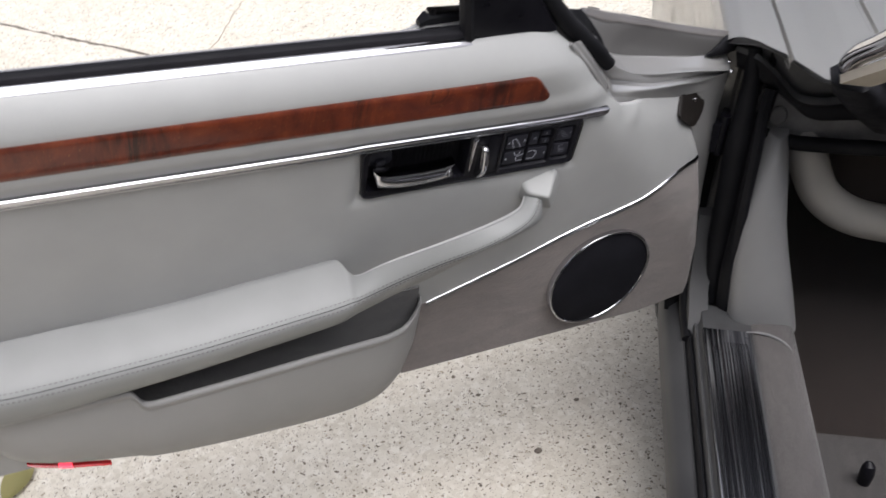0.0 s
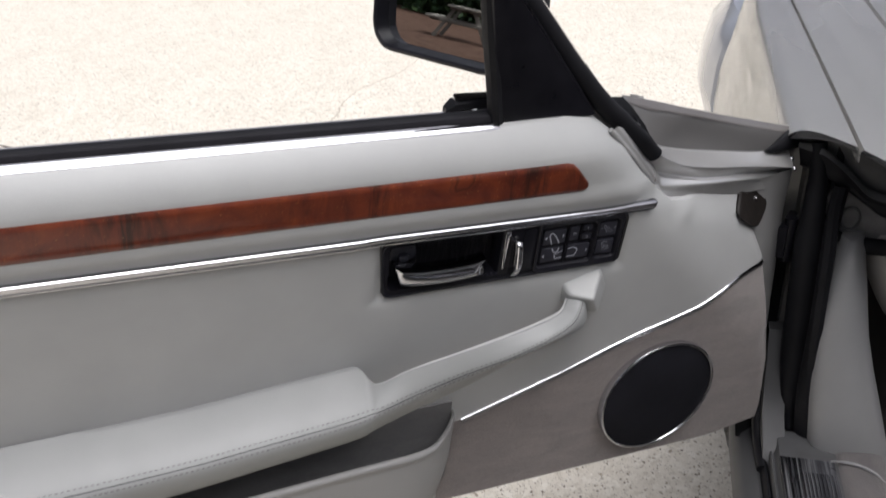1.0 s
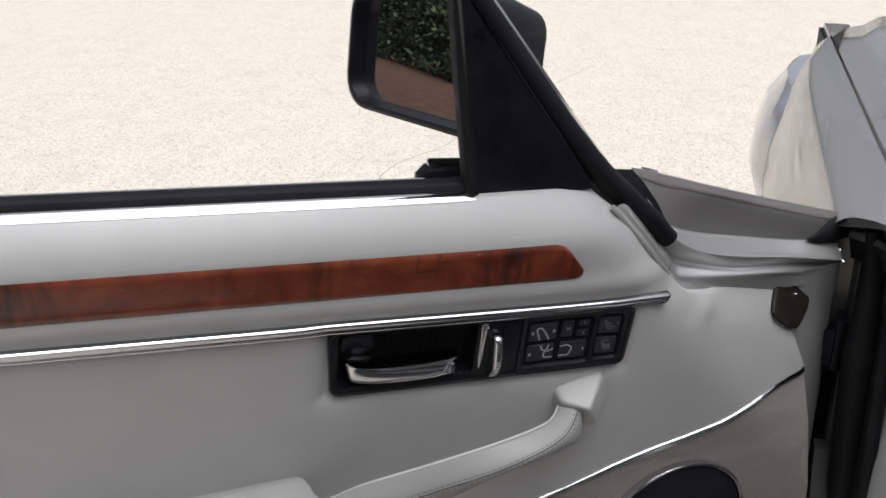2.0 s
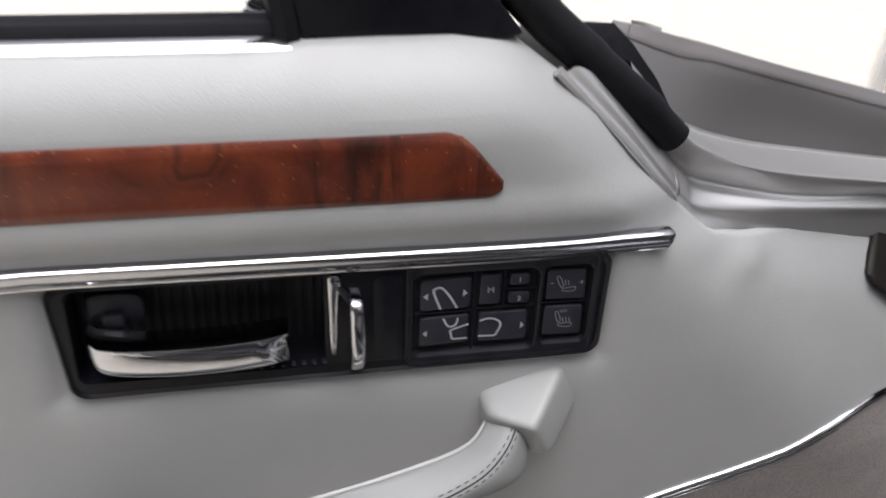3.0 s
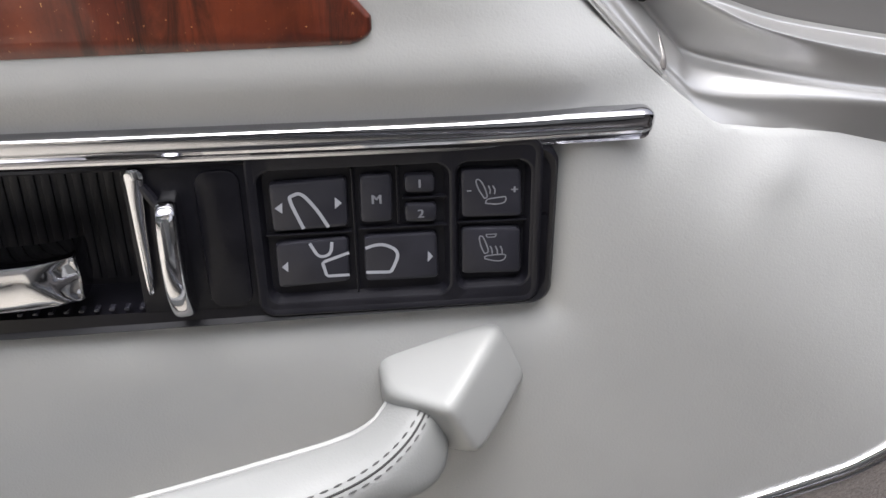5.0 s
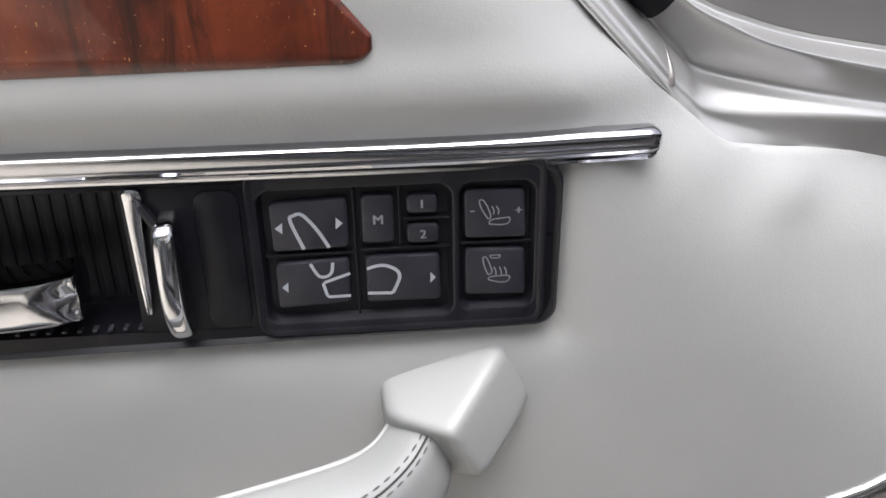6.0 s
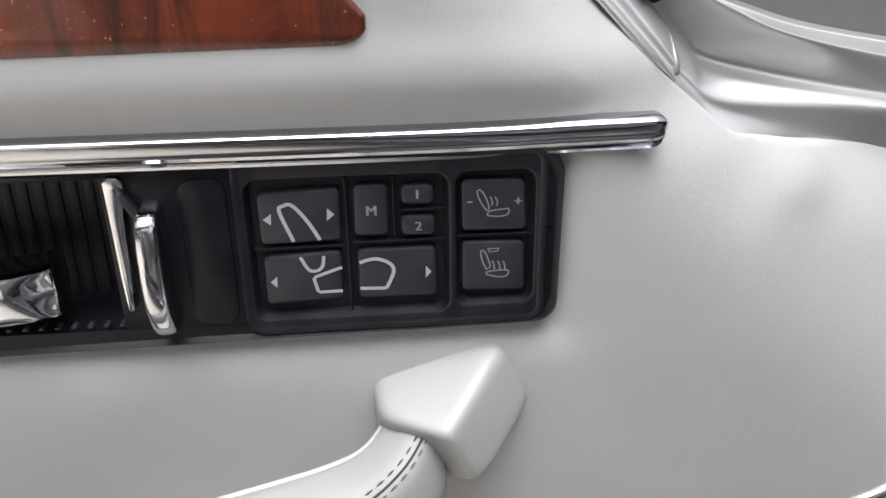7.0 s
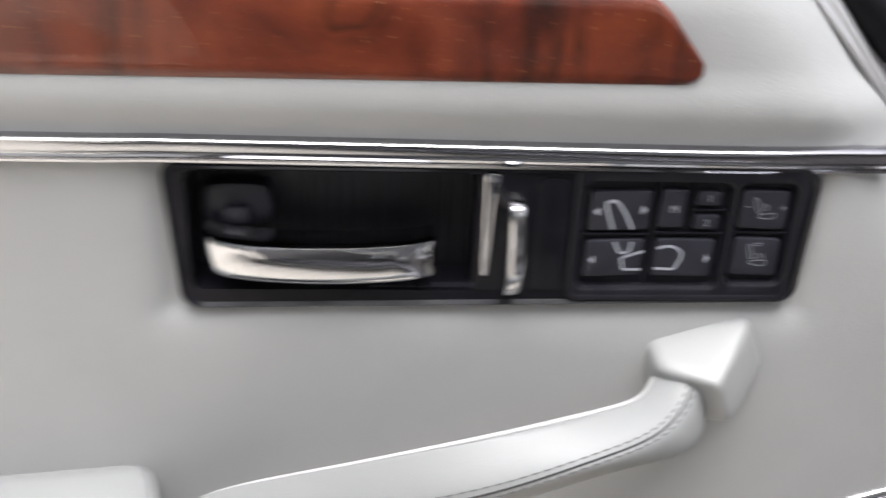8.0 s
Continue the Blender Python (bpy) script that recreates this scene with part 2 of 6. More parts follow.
link(M_TREAD, ramp(M_TREAD, noise_tex(M_TREAD, tv, 1.0, 4, 0.7), [(0.35, (0.12, 0.123, 0.14)), (0.55, (0.24, 0.245, 0.27)), (0.66, (0.80, 0.81, 0.84))]), bsdf(M_TREAD).inputs["Base Color"])
# the shade over the sill is put into this dark grey
M_SILL = painted("shaded_sill_paint", (0.026, 0.026, 0.028), 0.0, 0.55, 0.0)
M_MIRROR = mat("mirror_glass", (0.85, 0.87, 0.86), 0.01, 1.0)
M_RED = mat("red_lens", (0.55, 0.01, 0.015), 0.2, coat=0.6)
M_BROWN = plastic("dark_brown_rubber", (0.010, 0.008, 0.007), 0.5, 500, 0.2)
bsdf(M_BROWN).inputs["Specular IOR Level"].default_value = 0.25
# the scuttle's shadow is part of this dark grey tone
M_SCUTTLE = plastic("shaded_scuttle_grey", (0.055, 0.055, 0.057), 0.5, 500, 0.15)
M_DASH = plastic("grey_dash_trim", (0.12, 0.118, 0.12), 0.5, 500, 0.15)
M_PAD = leather("taupe_grey_trim", (0.245, 0.243, 0.245), 0.6, 0.5)
M_ROLL = leather("shroud_leather", (0.31, 0.295, 0.27), 0.6, 0.5)
M_BEIGE = leather("beige_trim", (0.50, 0.45, 0.37), 0.6)
M_GROUND = concrete_mat()


# ---- building helpers ----
MM = 0.001


def finish(name, bm, material, parent=None, label="", sharp=38, smooth=True):
    bmesh.ops.recalc_face_normals(bm, faces=bm.faces)
    me = bpy.data.meshes.new(name)
    bm.to_mesh(me)
    bm.free()
    for m in material if isinstance(material, (list, tuple)) else [material]:
        me.materials.append(m)
    if smooth:
        me.shade_smooth()
        me.set_sharp_from_angle(angle=radians(sharp))
    ob = new(name, me)
    if parent:
        ob.parent = parent
    if label:
        ob["label"] = label
    return ob


def part(name, bm, material, parent, label="", sharp=38):
    return finish(name, bm, material, parent, label, sharp)


def thing(name, matrix, label, category, group="", kind=""):
    ob = new(name)
    ob.empty_display_size = 0.05
    ob.matrix_world = matrix
    return tagged(ob, label, category, group, kind)


def spline(points, count):
    """Catmull-Rom through the points, evenly stepped in its parameter."""
    pts = [np.array(p, float) for p in points]
    pts = [2 * pts[0] - pts[1]] + pts + [2 * pts[-1] - pts[-2]]
    out = []
    n = len(pts) - 3
    for i in range(count):
        s = min(i / (count - 1) * n, n - 1e-6)
        k, t = int(s), s - int(s)
        a, b, c, d = pts[k : k + 4]
        out.append(0.5 * (2 * b + (c - a) * t + (2 * a - 5 * b + 4 * c - d) * t * t + (3 * b - a - 3 * c + d) * t**3))
    return out


def chaikin(poly, rounds=2, closed=True):
    pts = [np.array(p, float) for p in poly]
    for _ in range(rounds):
        out = [] if closed else [pts[0]]
        last = len(pts) if closed else len(pts) - 1
        for i in range(last):
            a, b = pts[i], pts[(i + 1) % len(pts)]
            out += [0.75 * a + 0.25 * b, 0.25 * a + 0.75 * b]
        pts = out if closed else out + [pts[-1]]
    return pts


def loft(bm, sections, closed=True, caps=True):
    rows = [[bm.verts.new(tuple(p)) for p in s] for s in sections]
    n = len(rows[0])
    for a, b in zip(rows, rows[1:]):
        for i in range(n if closed else n - 1):
            j = (i + 1) % n
            bm.faces.new((a[i], a[j], b[j], b[i]))
    if closed and caps:
        bm.faces.new(rows[0])
        bm.faces.new(rows[-1][::-1])
    return rows


def tube(bm, points, radius, sides=10, caps=True, flat=1.0, up=(0, 0, 1)):
    """A round bar along points; radius: one number or one a point; flat squeezes it along up."""
    pts = [Vector(p) for p in points]
    rad = radius if isinstance(radius, (list, tuple)) else [radius] * len(pts)
    sections = []
    for i, p in enumerate(pts):
        t = (pts[min(i + 1, len(pts) - 1)] - pts[max(i - 1, 0)]).normalized()
        ref = Vector(up)
        side = t.cross(ref)
        if side.length < 1e-4:
            side = t.cross(Vector((0, 1, 0)))
        side.normalize()
        top = side.cross(t).normalized()
        sections.append([p + (side * math.cos(a) + top * math.sin(a) * flat) * rad[i] for a in (2 * math.pi * k / sides for k in range(sides))])
    return loft(bm, sections, True, caps)


def profile_sweep(bm, points, profile, side=(0, 1, 0), up=(0, 0, 1), scale=None):
    """A fixed outline of (side, up) offsets carried along points without turning."""
    s, u = Vector(side), Vector(up)
    sections = []
    for i, p in enumerate(points):
        k = scale[i] if scale else 1.0
        sections.append([Vector(p) + s * a * k + u * b * k for a, b in profile])
    return loft(bm, sections)


def rounded(u0, v0, u1, v1, r, steps=5, lean=0.0):
    """A rectangle with round corners, anticlockwise from its lower left; lean shifts the top to the right."""
    out = []
    for cu, cv, a0 in ((u1 - r, v0 + r, -90), (u1 - r, v1 - r, 0), (u0 + r, v1 - r, 90), (u0 + r, v0 + r, 180)):
        for k in range(steps + 1):
            a = radians(a0 + 90 * k / steps)
            u, v = cu + r * math.cos(a), cv + r * math.sin(a)
            out.append((u + lean * (v - v0), v))
    return out


def slab(bm, outline, w0, w1, bevel=0.0, matidx=0):
    """A plate with that outline between the depths w0 (back) and w1 (front), its front edge chamfered in two steps."""
    n = len(outline)
    cu, cv = sum(p[0] for p in outline) / n, sum(p[1] for p in outline) / n

    def ring(shrink, w):
        out = []
        for i, (u, v) in enumerate(outline):
            a, b = outline[i - 1], outline[(i + 1) % n]
            tx, ty = b[0] - a[0], b[1] - a[1]
            ln = math.hypot(tx, ty) or 1
            nx, ny = -ty / ln, tx / ln
            if nx * (cu - u) + ny * (cv - v) < 0:
                nx, ny = -nx, -ny
            out.append((u + nx * shrink, v + ny * shrink, w))
        return out

    rows = [ring(0, w0), ring(0, w1 - bevel)]
    if bevel:
        rows += [ring(bevel * 0.3, w1 - bevel * 0.3), ring(bevel, w1)]
    made = loft(bm, rows)
    return made


def ring_plate(bm, outer, inner, w_front, w_back_out, w_back_in):
    """A frame with one opening: front face, outer side and the walls of the opening."""
    fo = [bm.verts.new((u, v, w_front)) for u, v in outer]
    fi = [bm.verts.new((u, v, w_front)) for u, v in inner]
    bo = [bm.verts.new((u, v, w_back_out)) for u, v in outer]
    bi = [bm.verts.new((u, v, w_back_in)) for u, v in inner]
    n = len(outer)
    for i in range(n):
        j = (i + 1) % n
        bm.faces.new((fo[i], fo[j], fi[j], fi[i]))
        bm.faces.new((fo[i], bo[i], bo[j], fo[j]))
        bm.faces.new((fi[i], fi[j], bi[j], bi[i]))


def mm(points):
    return [tuple(c * MM for c in p) for p in points]


def interp(x, table):
    xs, ys = zip(*table)
    return float(np.interp(x, xs, ys))


# ---- ground ----
bm = bmesh.new()
R = [-300, -60, -20, -8, -4, -2, 0, 2, 4, 8, 20, 60, 300]
grid = [[bm.verts.new((x, y, 0)) for x in R] for y in R]
for a, b in zip(grid, grid[1:]):
    for i in range(len(R) - 1):
        bm.faces.new((a[i], a[i + 1], b[i + 1], b[i]))
tagged(finish("ground", bm, M_GROUND), "pale exposed-aggregate concrete driveway with dark stone specks", "ground", kind="structure")

# ---- the open door: its own frame, u along the door to the hinge, v up it, w out of its lining ----
DOOR = Matrix(((0.99612, 0.08179, 0.03255, 0.00173), (0.0427, -0.12556, -0.99117, -0.00437), (-0.07698, 0.98871, -0.12857, 0.77184), (0, 0, 0, 1)))
door = thing("open_door", DOOR, "open car door lined with pale grey leather and burl walnut", "door")

BEZ = (-0.2935, -0.0670, 0.0006, 0.0035)


TOP = [(-0.95, 0.1122), (-0.185, 0.1122), (-0.165, 0.115), (-0.060, 0.116), (-0.026, 0.092), (0.033, 0.028), (0.069, -0.002), (0.127, -0.0135), (0.205, -0.030), (0.215, -0.040), (0.272, -0.139)]


def lining(u, v):
    """The depth of the door's lining."""
    k = u - (0.03 - v)
    w = -0.4 * 0.02 * math.log1p(math.exp(min(k / 0.02, 40)))
    if v > 0.072:
        w -= 0.0205 * ((v - 0.072) / 0.038) ** 2
    if 0.012 < v < 0.12:
        w += 0.003 * math.sin(math.pi * (v - 0.012) / 0.108)
    if 0.012 < v < 0.05:  # padded roll between the wood and the bright strip
        w += 0.0032 * math.sin(math.pi * (v - 0.012) / 0.038) ** 2
    if v < -0.2:
        w += 0.06 * (-0.2 - v)
    w += 0.0034 * math.exp(-(((u - 0.096) / 0.013) ** 2) - ((v + 0.019) / 0.011) ** 2)  # pinch in the leather
    fold = (u - 0.10) * 0.535 + (v + 0.018) * 0.845  # flat beyond the fold that runs down to the hinge
    if u > 0.09:
        w -= 0.13 * 0.004 * math.log1p(math.exp(min(fold / 0.004, 40))) * min(1.0, (u - 0.09) / 0.02)
    w += 0.0018 * math.exp(-((u - 0.060) / 0.016) ** 2 - ((v + 0.004) / 0.012) ** 2)
    if u > -0.06:  # rolled edge towards the flange
        d = 0.75 * (interp(u, TOP) - v)
        near = min(1.0, max(0.0, (0.09 - u) / 0.05))
        w -= (0.0066 + 0.0039 * near) * min(1.0, (u + 0.06) / 0.03) * max(0.0, 1 - max(d, 0.0) / (0.027 + 0.013 * near)) ** 2
    du = max(BEZ[0] - u, 0, u - BEZ[2])
    dv = max(BEZ[1] - v, 0, v - BEZ[3])
    w -= 0.0058 * math.exp(-math.hypot(du, dv) / 0.0075)
    return w


T2 = [(-0.178, -0.272), (-0.055, -0.229), (0.026, -0.200), (0.062, -0.1865), (0.100, -0.175), (0.141, -0.1615), (0.165, -0.150), (0.186, -0.143), (0.210, -0.1385), (0.237, -0.1375), (0.270, -0.139)]


def steps(a, b, h):
    n = max(1, round((b - a) / h))
    return [a + (b - a) * i / n for i in range(n)]


def lining_patch(bm, us, vs, bot, top, hole=None, over=0.0):
    cols = []
    for u in us:
        lo, hi = bot(u), top(u)
        cols.append([(u, max(lo, min(v, hi - 0.030))) for v in vs] + [(u, max(lo, hi - d)) for d in (0.024, 0.019, 0.014, 0.009, 0.005, 0.002, 0.0)])
    verts = {}

    def vert(p):
        key = (round(p[0], 6), round(p[1], 6))
        if key not in verts:
            verts[key] = bm.verts.new((p[0], p[1], lining(*p) + over))
        return verts[key]

    for a, b in zip(cols, cols[1:]):
        for i in range(len(a) - 1):
            quad = [a[i], b[i], b[i + 1], a[i + 1]]
            cu, cv = sum(p[0] for p in quad) / 4, sum(p[1] for p in quad) / 4
            if hole and hole[0] < cu < hole[2] and hole[1] < cv < hole[3]:
                continue
            f = []
            for p in quad:
                x = vert(p)
                if x not in f:
                    f.append(x)
            if len(f) > 2:
                try:
                    bm.faces.new(f)
                except ValueError:
                    pass


def turn_back(bm, depth=0.005):
    """Folds the free edges of a lining backwards, so that it has thickness."""
    edges = [e for e in bm.edges if e.is_boundary]
    made = bmesh.ops.extrude_edge_only(bm, edges=edges)
    for x in made["geom"]:
        if isinstance(x, bmesh.types.BMVert):
            x.co.z -= depth


HOLE = (BEZ[0] + 0.004, BEZ[1] + 0.004, BEZ[2] - 0.004, BEZ[3] - 0.003)
bm = bmesh.new()
us = steps(-0.95, HOLE[0] - 0.03, 0.02) + steps(HOLE[0] - 0.03, HOLE[0], 0.003) + steps(HOLE[0], -0.178, 0.01) + [-0.178]
vs = steps(-0.405, -0.16, 0.02) + steps(-0.16, HOLE[1] - 0.03, 0.01) + steps(HOLE[1] - 0.03, HOLE[1], 0.003) + steps(HOLE[1], HOLE[3], 0.008) + steps(HOLE[3], 0.03, 0.003) + steps(0.03, 0.12, 0.005) + [0.12]
lining_patch(bm, us, vs, lambda u: -0.405, lambda u: interp(u, TOP), HOLE)
us = [-0.178] + steps(-0.178, HOLE[2], 0.008)[1:] + steps(HOLE[2], HOLE[2] + 0.03, 0.003) + steps(HOLE[2] + 0.03, 0.272, 0.005) + [0.272]
lining_patch(bm, us, vs, lambda u: interp(u, T2), lambda u: interp(u, TOP), HOLE)
bmesh.ops.remove_doubles(bm, verts=bm.verts, dist=0.0002)
turn_back(bm)
part("leather_lining", bm, M_LEATHER, door, "pale grey grained leather", 50)

# carpeted lower front of the door
bm = bmesh.new()
us = steps(-0.20, 0.30, 0.012) + [0.30]
vs = steps(-0.405, -0.13, 0.012) + [-0.13]
lining_patch(bm, us, vs, lambda u: interp(u, [(-0.2, -0.405), (0.22, -0.400), (0.30, -0.385)]), lambda u: interp(u, T2) if u < 0.268 else interp(u, [(0.268, -0.139), (0.30, -0.36)]), None, 0.001)
turn_back(bm)
part("carpet_panel", bm, M_CARPET, door, "taupe carpet with brushed pile", 50)

# pressed steel shell behind the lining
bm = bmesh.new()
outline = mm([(-950, -425), (255, -425), (300, -400), (280, -140), (225, -52), (120, -28), (66, -13), (28, 20), (-28, 84), (-62, 104), (-190, 99), (-215, 84), (-950, 84)])
n = len(outline)
rows = [[(u, v, w) for u, v in outline] for w in (-0.105, -0.02)]
rows[1] = [(u, v, min(-0.062, lining(u, v) - 0.040)) for u, v in outline]
loft(bm, rows)
part("door_shell", bm, M_INNER, door, "champagne painted steel")

# outer skin with its folded top edge
bm = bmesh.new()
sections = []
for u in steps(-0.95, 0.33, 0.04) + [0.33]:
    top = interp(u, [(-0.95, 0.088), (-0.22, 0.090), (-0.19, 0.099), (-0.08, 0.104), (-0.03, 0.100), (0.03, 0.099), (0.14, 0.066), (0.33, 0.010)])
    d = interp(u, [(-0.95, 0), (0.0, 0.0), (0.33, -0.040)])
    prof = [(top, -0.093), (top - 0.002, -0.100), (top - 0.06, -0.118), (-0.12, -0.140), (-0.30, -0.138), (-0.43, -0.110), (-0.43, -0.104)]
    sections.append([(u, v, w + d) for v, w in prof])
loft(bm, sections, closed=False)
part("outer_skin", bm, M_PAINT, door, "champagne metallic paint")

# front upper flange of the door, rolled steps between lining and outer skin
LINES = [
    [(-30, 95, -24), (2, 61, -20), (33, 28, -20), (51, 8, -25), (69, -7, -29), (127, -20, -44), (205, -36, -64), (262, -46, -80), (300, -52, -92)],
    [(-28, 97, -27), (5, 64, -27), (36, 31, -29), (54, 13, -33), (71, 2, -36), (127, -8, -42), (205, -21, -63), (264, -37, -83), (304, -45, -94)],
    [(-20, 98, -30), (8, 69, -30), (38, 35, -31.5), (53, 18.5, -35), (70, 8, -37), (127, 1, -40.5), (205, -14, -61.5), (264, -31, -83), (306, -41, -95)],
    [(0, 86, -38), (18, 66, -40), (36, 45, -41), (54, 26, -42), (69, 15, -43), (129, 4, -44), (205, -11.5, -66), (268, -28, -88), (310, -38, -99)],
    [(1, 88, -46), (19, 68, -47), (37, 48, -48), (55, 30, -49), (70, 20, -50), (131, 6, -50), (206, -9, -71), (269, -26, -93), (311, -36, -103)],
    [(12, 91, -42), (34, 68, -39), (50, 50.5, -38), (68, 40, -38), (88, 31, -40), (130, 19.5, -47), (213, 0, -67), (270, -15, -82), (314, -26, -92)],
    [(13, 93, -44.5), (35, 70, -41.5), (51, 52, -40.5), (69, 41.5, -40.5), (89, 32.3, -42.5), (131, 20.8, -49.5), (214, 1.5, -69.5), (271, -14, -84.5), (315, -25, -94.5)],
    [(16, 92, -56), (37, 69, -52), (54, 50, -50), (72, 40, -50), (92, 31, -52), (134, 19.5, -60), (218, -0.5, -80), (276, -15, -93), (320, -23, -104)],
    [(18, 91, -76), (34, 71, -74), (54, 50, -73), (72, 40, -76), (90, 32.5, -80), (130, 20, -90), (224, 2, -101), (280, -8, -111), (324, -17, -119)],
    [(16, 98, -84), (32, 90, -84), (59, 79, -85), (80, 75, -86), (97, 70, -88), (136, 58, -94), (222, 33, -106), (282, 15, -117), (326, 2, -126)],
    [(18, 103, -92), (36, 99, -92), (61, 92, -93), (80, 87, -94), (99, 81, -96), (139, 69, -100), (226, 43, -115), (286, 25, -126), (328, 13, -134)],
]
bm = bmesh.new()
curves = [spline(mm(line), 64) for line in LINES]
# darker copy of the inner paint: the cavity's shade is in the colour
M_WALL = painted("shaded_inner_paint", (0.155, 0.150, 0.146), 0.4, 0.42, 0.3)
upper = [curves[8], [b + (a - b) * 0.08 for a, b in zip(curves[9], curves[8])], curves[9], curves[10]]
curves[8:9] = [[b + (a - b) * 0.12 for a, b in zip(curves[7], curves[8])], curves[8], [b + (a - b) * 0.06 for a, b in zip(curves[9], curves[8])]]
loft(bm, [spline([c[i] for c in curves[:-2]], 81) for i in range(64)], closed=False)
part("door_flange", bm, M_INNER, door, "rolled champagne painted steel flange", 75)
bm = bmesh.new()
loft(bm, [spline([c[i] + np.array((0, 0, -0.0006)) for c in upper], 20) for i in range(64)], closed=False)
part("upper_wall", bm, M_WALL, door, "painted inner wall of the outer skin, darkened for shade", 75)
# folded hem along the top of that wall, with two small slots in it
bm = bmesh.new()
# hem paint is darkened too, to sit with the shaded wall
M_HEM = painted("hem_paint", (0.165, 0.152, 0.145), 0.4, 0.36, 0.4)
lip = np.array((0, 0, 0.0016))
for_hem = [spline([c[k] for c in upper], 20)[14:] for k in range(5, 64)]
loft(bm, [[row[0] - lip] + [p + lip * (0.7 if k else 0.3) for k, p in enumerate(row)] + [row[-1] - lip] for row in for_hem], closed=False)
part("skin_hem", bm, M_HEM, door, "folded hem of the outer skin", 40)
# short pressed ridge across the flange
bm = bmesh.new()
i = min(range(64), key=lambda k: abs(curves[2][k][0] - 0.047))
tube(bm, spline([c[i] - lip * 0.5 for c in curves[1:4]], 9), [0.0016, 0.0017, 0.0017, 0.0016, 0.0015, 0.0013, 0.001, 0.0008, 0.0004], 8)
part("pressed_ridge", bm, M_HEM, door, "short pressed ridge", 75)
bm = bmesh.new()
tube(bm, spline(mm([(-34, 98, -25), (2, 63, -23), (33, 31, -23), (45, 19, -27)]), 20), [0.0030, 0.0030, 0.0026, 0.0022] + [0.0018] * 8 + [0.0017, 0.0016, 0.0015, 0.0012, 0.001, 0.0008, 0.0006, 0.0004], 8)
part("flange_bead", bm, M_INNER, door, "bright painted bead along the lining")

bm = bmesh.new()
inner_ = spline(mm([(200, -24, -70), (214, -38, -74), (243, -85, -68), (266, -139, -48), (282, -250, -14), (293, -385, 0)]), 24)
outer_ = spline(mm([(315, -30, -96), (320, -44, -97), (326, -88, -97), (334, -140, -93), (345, -250, -76), (355, -405, -56)]), 24)
loft(bm, [[a, a + (b - a) * 0.5 + np.array((0.002, 0, 0.003)), b, b + np.array((0.004, 0, -0.004)), b + np.array((0.006, -0.004, -0.032))] for a, b in zip(inner_, outer_)], closed=False)
part("shut_face", bm, M_INNER, door, "champagne painted shut face")
# black plug that closes the upper front corner of the door
bm = bmesh.new()
secs = []
for u, v, w, r in ((268, -4, -106, 0.5), (280, -6, -108, 5), (296, -6, -113, 10), (312, -7, -120, 14), (330, -9, -128, 16), (345, -12, -134, 16)):
    secs.append([(u * MM, (v + r * math.sin(a) * (1.5 if math.sin(a) > 0 else 0.45)) * MM, (w + r * 0.75 * math.cos(a)) * MM) for a in (2 * math.pi * k / 14 for k in range(14))])
loft(bm, secs)
part("corner_plug", bm, M_RUBBER, door, "black rubber corner plug")
bm = bmesh.new()
for u, v, w in ((315, -27, -91), (322, -22, -108)):
    tube(bm, mm([(u, v, w - 4), (u, v, w), (u, v - 0.5, w + 2)]), [0.003, 0.003, 0.0018], 10, up=(0, 1, 0))
part("flange_screw", bm, M_CHROME, door, "bright screw heads")
bm = bmesh.new()
loft(bm, [spline(mm(r), 7) for r in ([(-32, 112, -46), (-22, 110, -70), (-12, 103, -93)], [(-6, 102, -46), (6, 104, -70), (18, 102, -90)], [(12, 88, -46), (20, 92, -64), (27, 93, -80)], [(28, 72, -43), (32, 76, -53), (36, 79, -60)], [(40, 60, -43), (42, 62, -48), (44, 63, -51)])], closed=False)
bmesh.ops.solidify(bm, geom=list(bm.faces), thickness=0.004)
part("seal_web", bm, M_RUBBER, door, "black rubber seal web")
bm = bmesh.new()
loft(bm, [mm(r) for r in ([(30, 102, -95), (33, 95, -91), (35, 88, -90)], [(38, 101, -94), (40, 94, -89), (41, 87, -89)], [(50, 97, -95), (50, 92, -91), (48, 88, -91)])], closed=False)
bmesh.ops.solidify(bm, geom=list(bm.faces), thickness=0.0012)
part("skin_tab", bm, M_INNER, door, "small folded steel tab")
# burl walnut strip
def wood_low(u):
    base = 0.0368 + (u + 0.90) * 0.0073
    return base if u < -0.0745 else base + 0.0065 * (1 - math.sqrt(max(0, 1 - ((u + 0.0745) / 0.0095) ** 2)))


def wood_high(u):
    base = 0.0745 + (u + 0.90) * 0.0055
    slant = 0.0787 - (u + 0.0875) * 1.22
    return min(base, slant) - 0.0022 * math.exp(-(((u + 0.0880) / 0.0045) ** 2))


bm = bmesh.new()
wood_us = steps(-0.90, -0.10, 0.02) + steps(-0.10, -0.076, 0.0015) + steps(-0.076, -0.0655, 0.0007) + [-0.0655]
secs = []
for u in wood_us:
    lo, hi = wood_low(u), max(wood_high(u), wood_low(u) + 0.0004)
    ring = [(u, lo, lining(u, lo) - 0.003)]
    for k in range(13):
        q = k / 12
        v = lo + (hi - lo) * q
        side = min(v - lo, hi - v, (-0.0652 - u) * 1.2)
        ring.append((u, v, lining(u, v) + 0.0018 * (1 - math.exp(-max(side, 0) / 0.0009)) + 0.0003))
    ring.append((u, hi, lining(u, hi) - 0.003))
    secs.append(ring)
loft(bm, secs)
part("walnut_strip", bm, M_WOOD, door, "glossy red-brown burl walnut", 50)

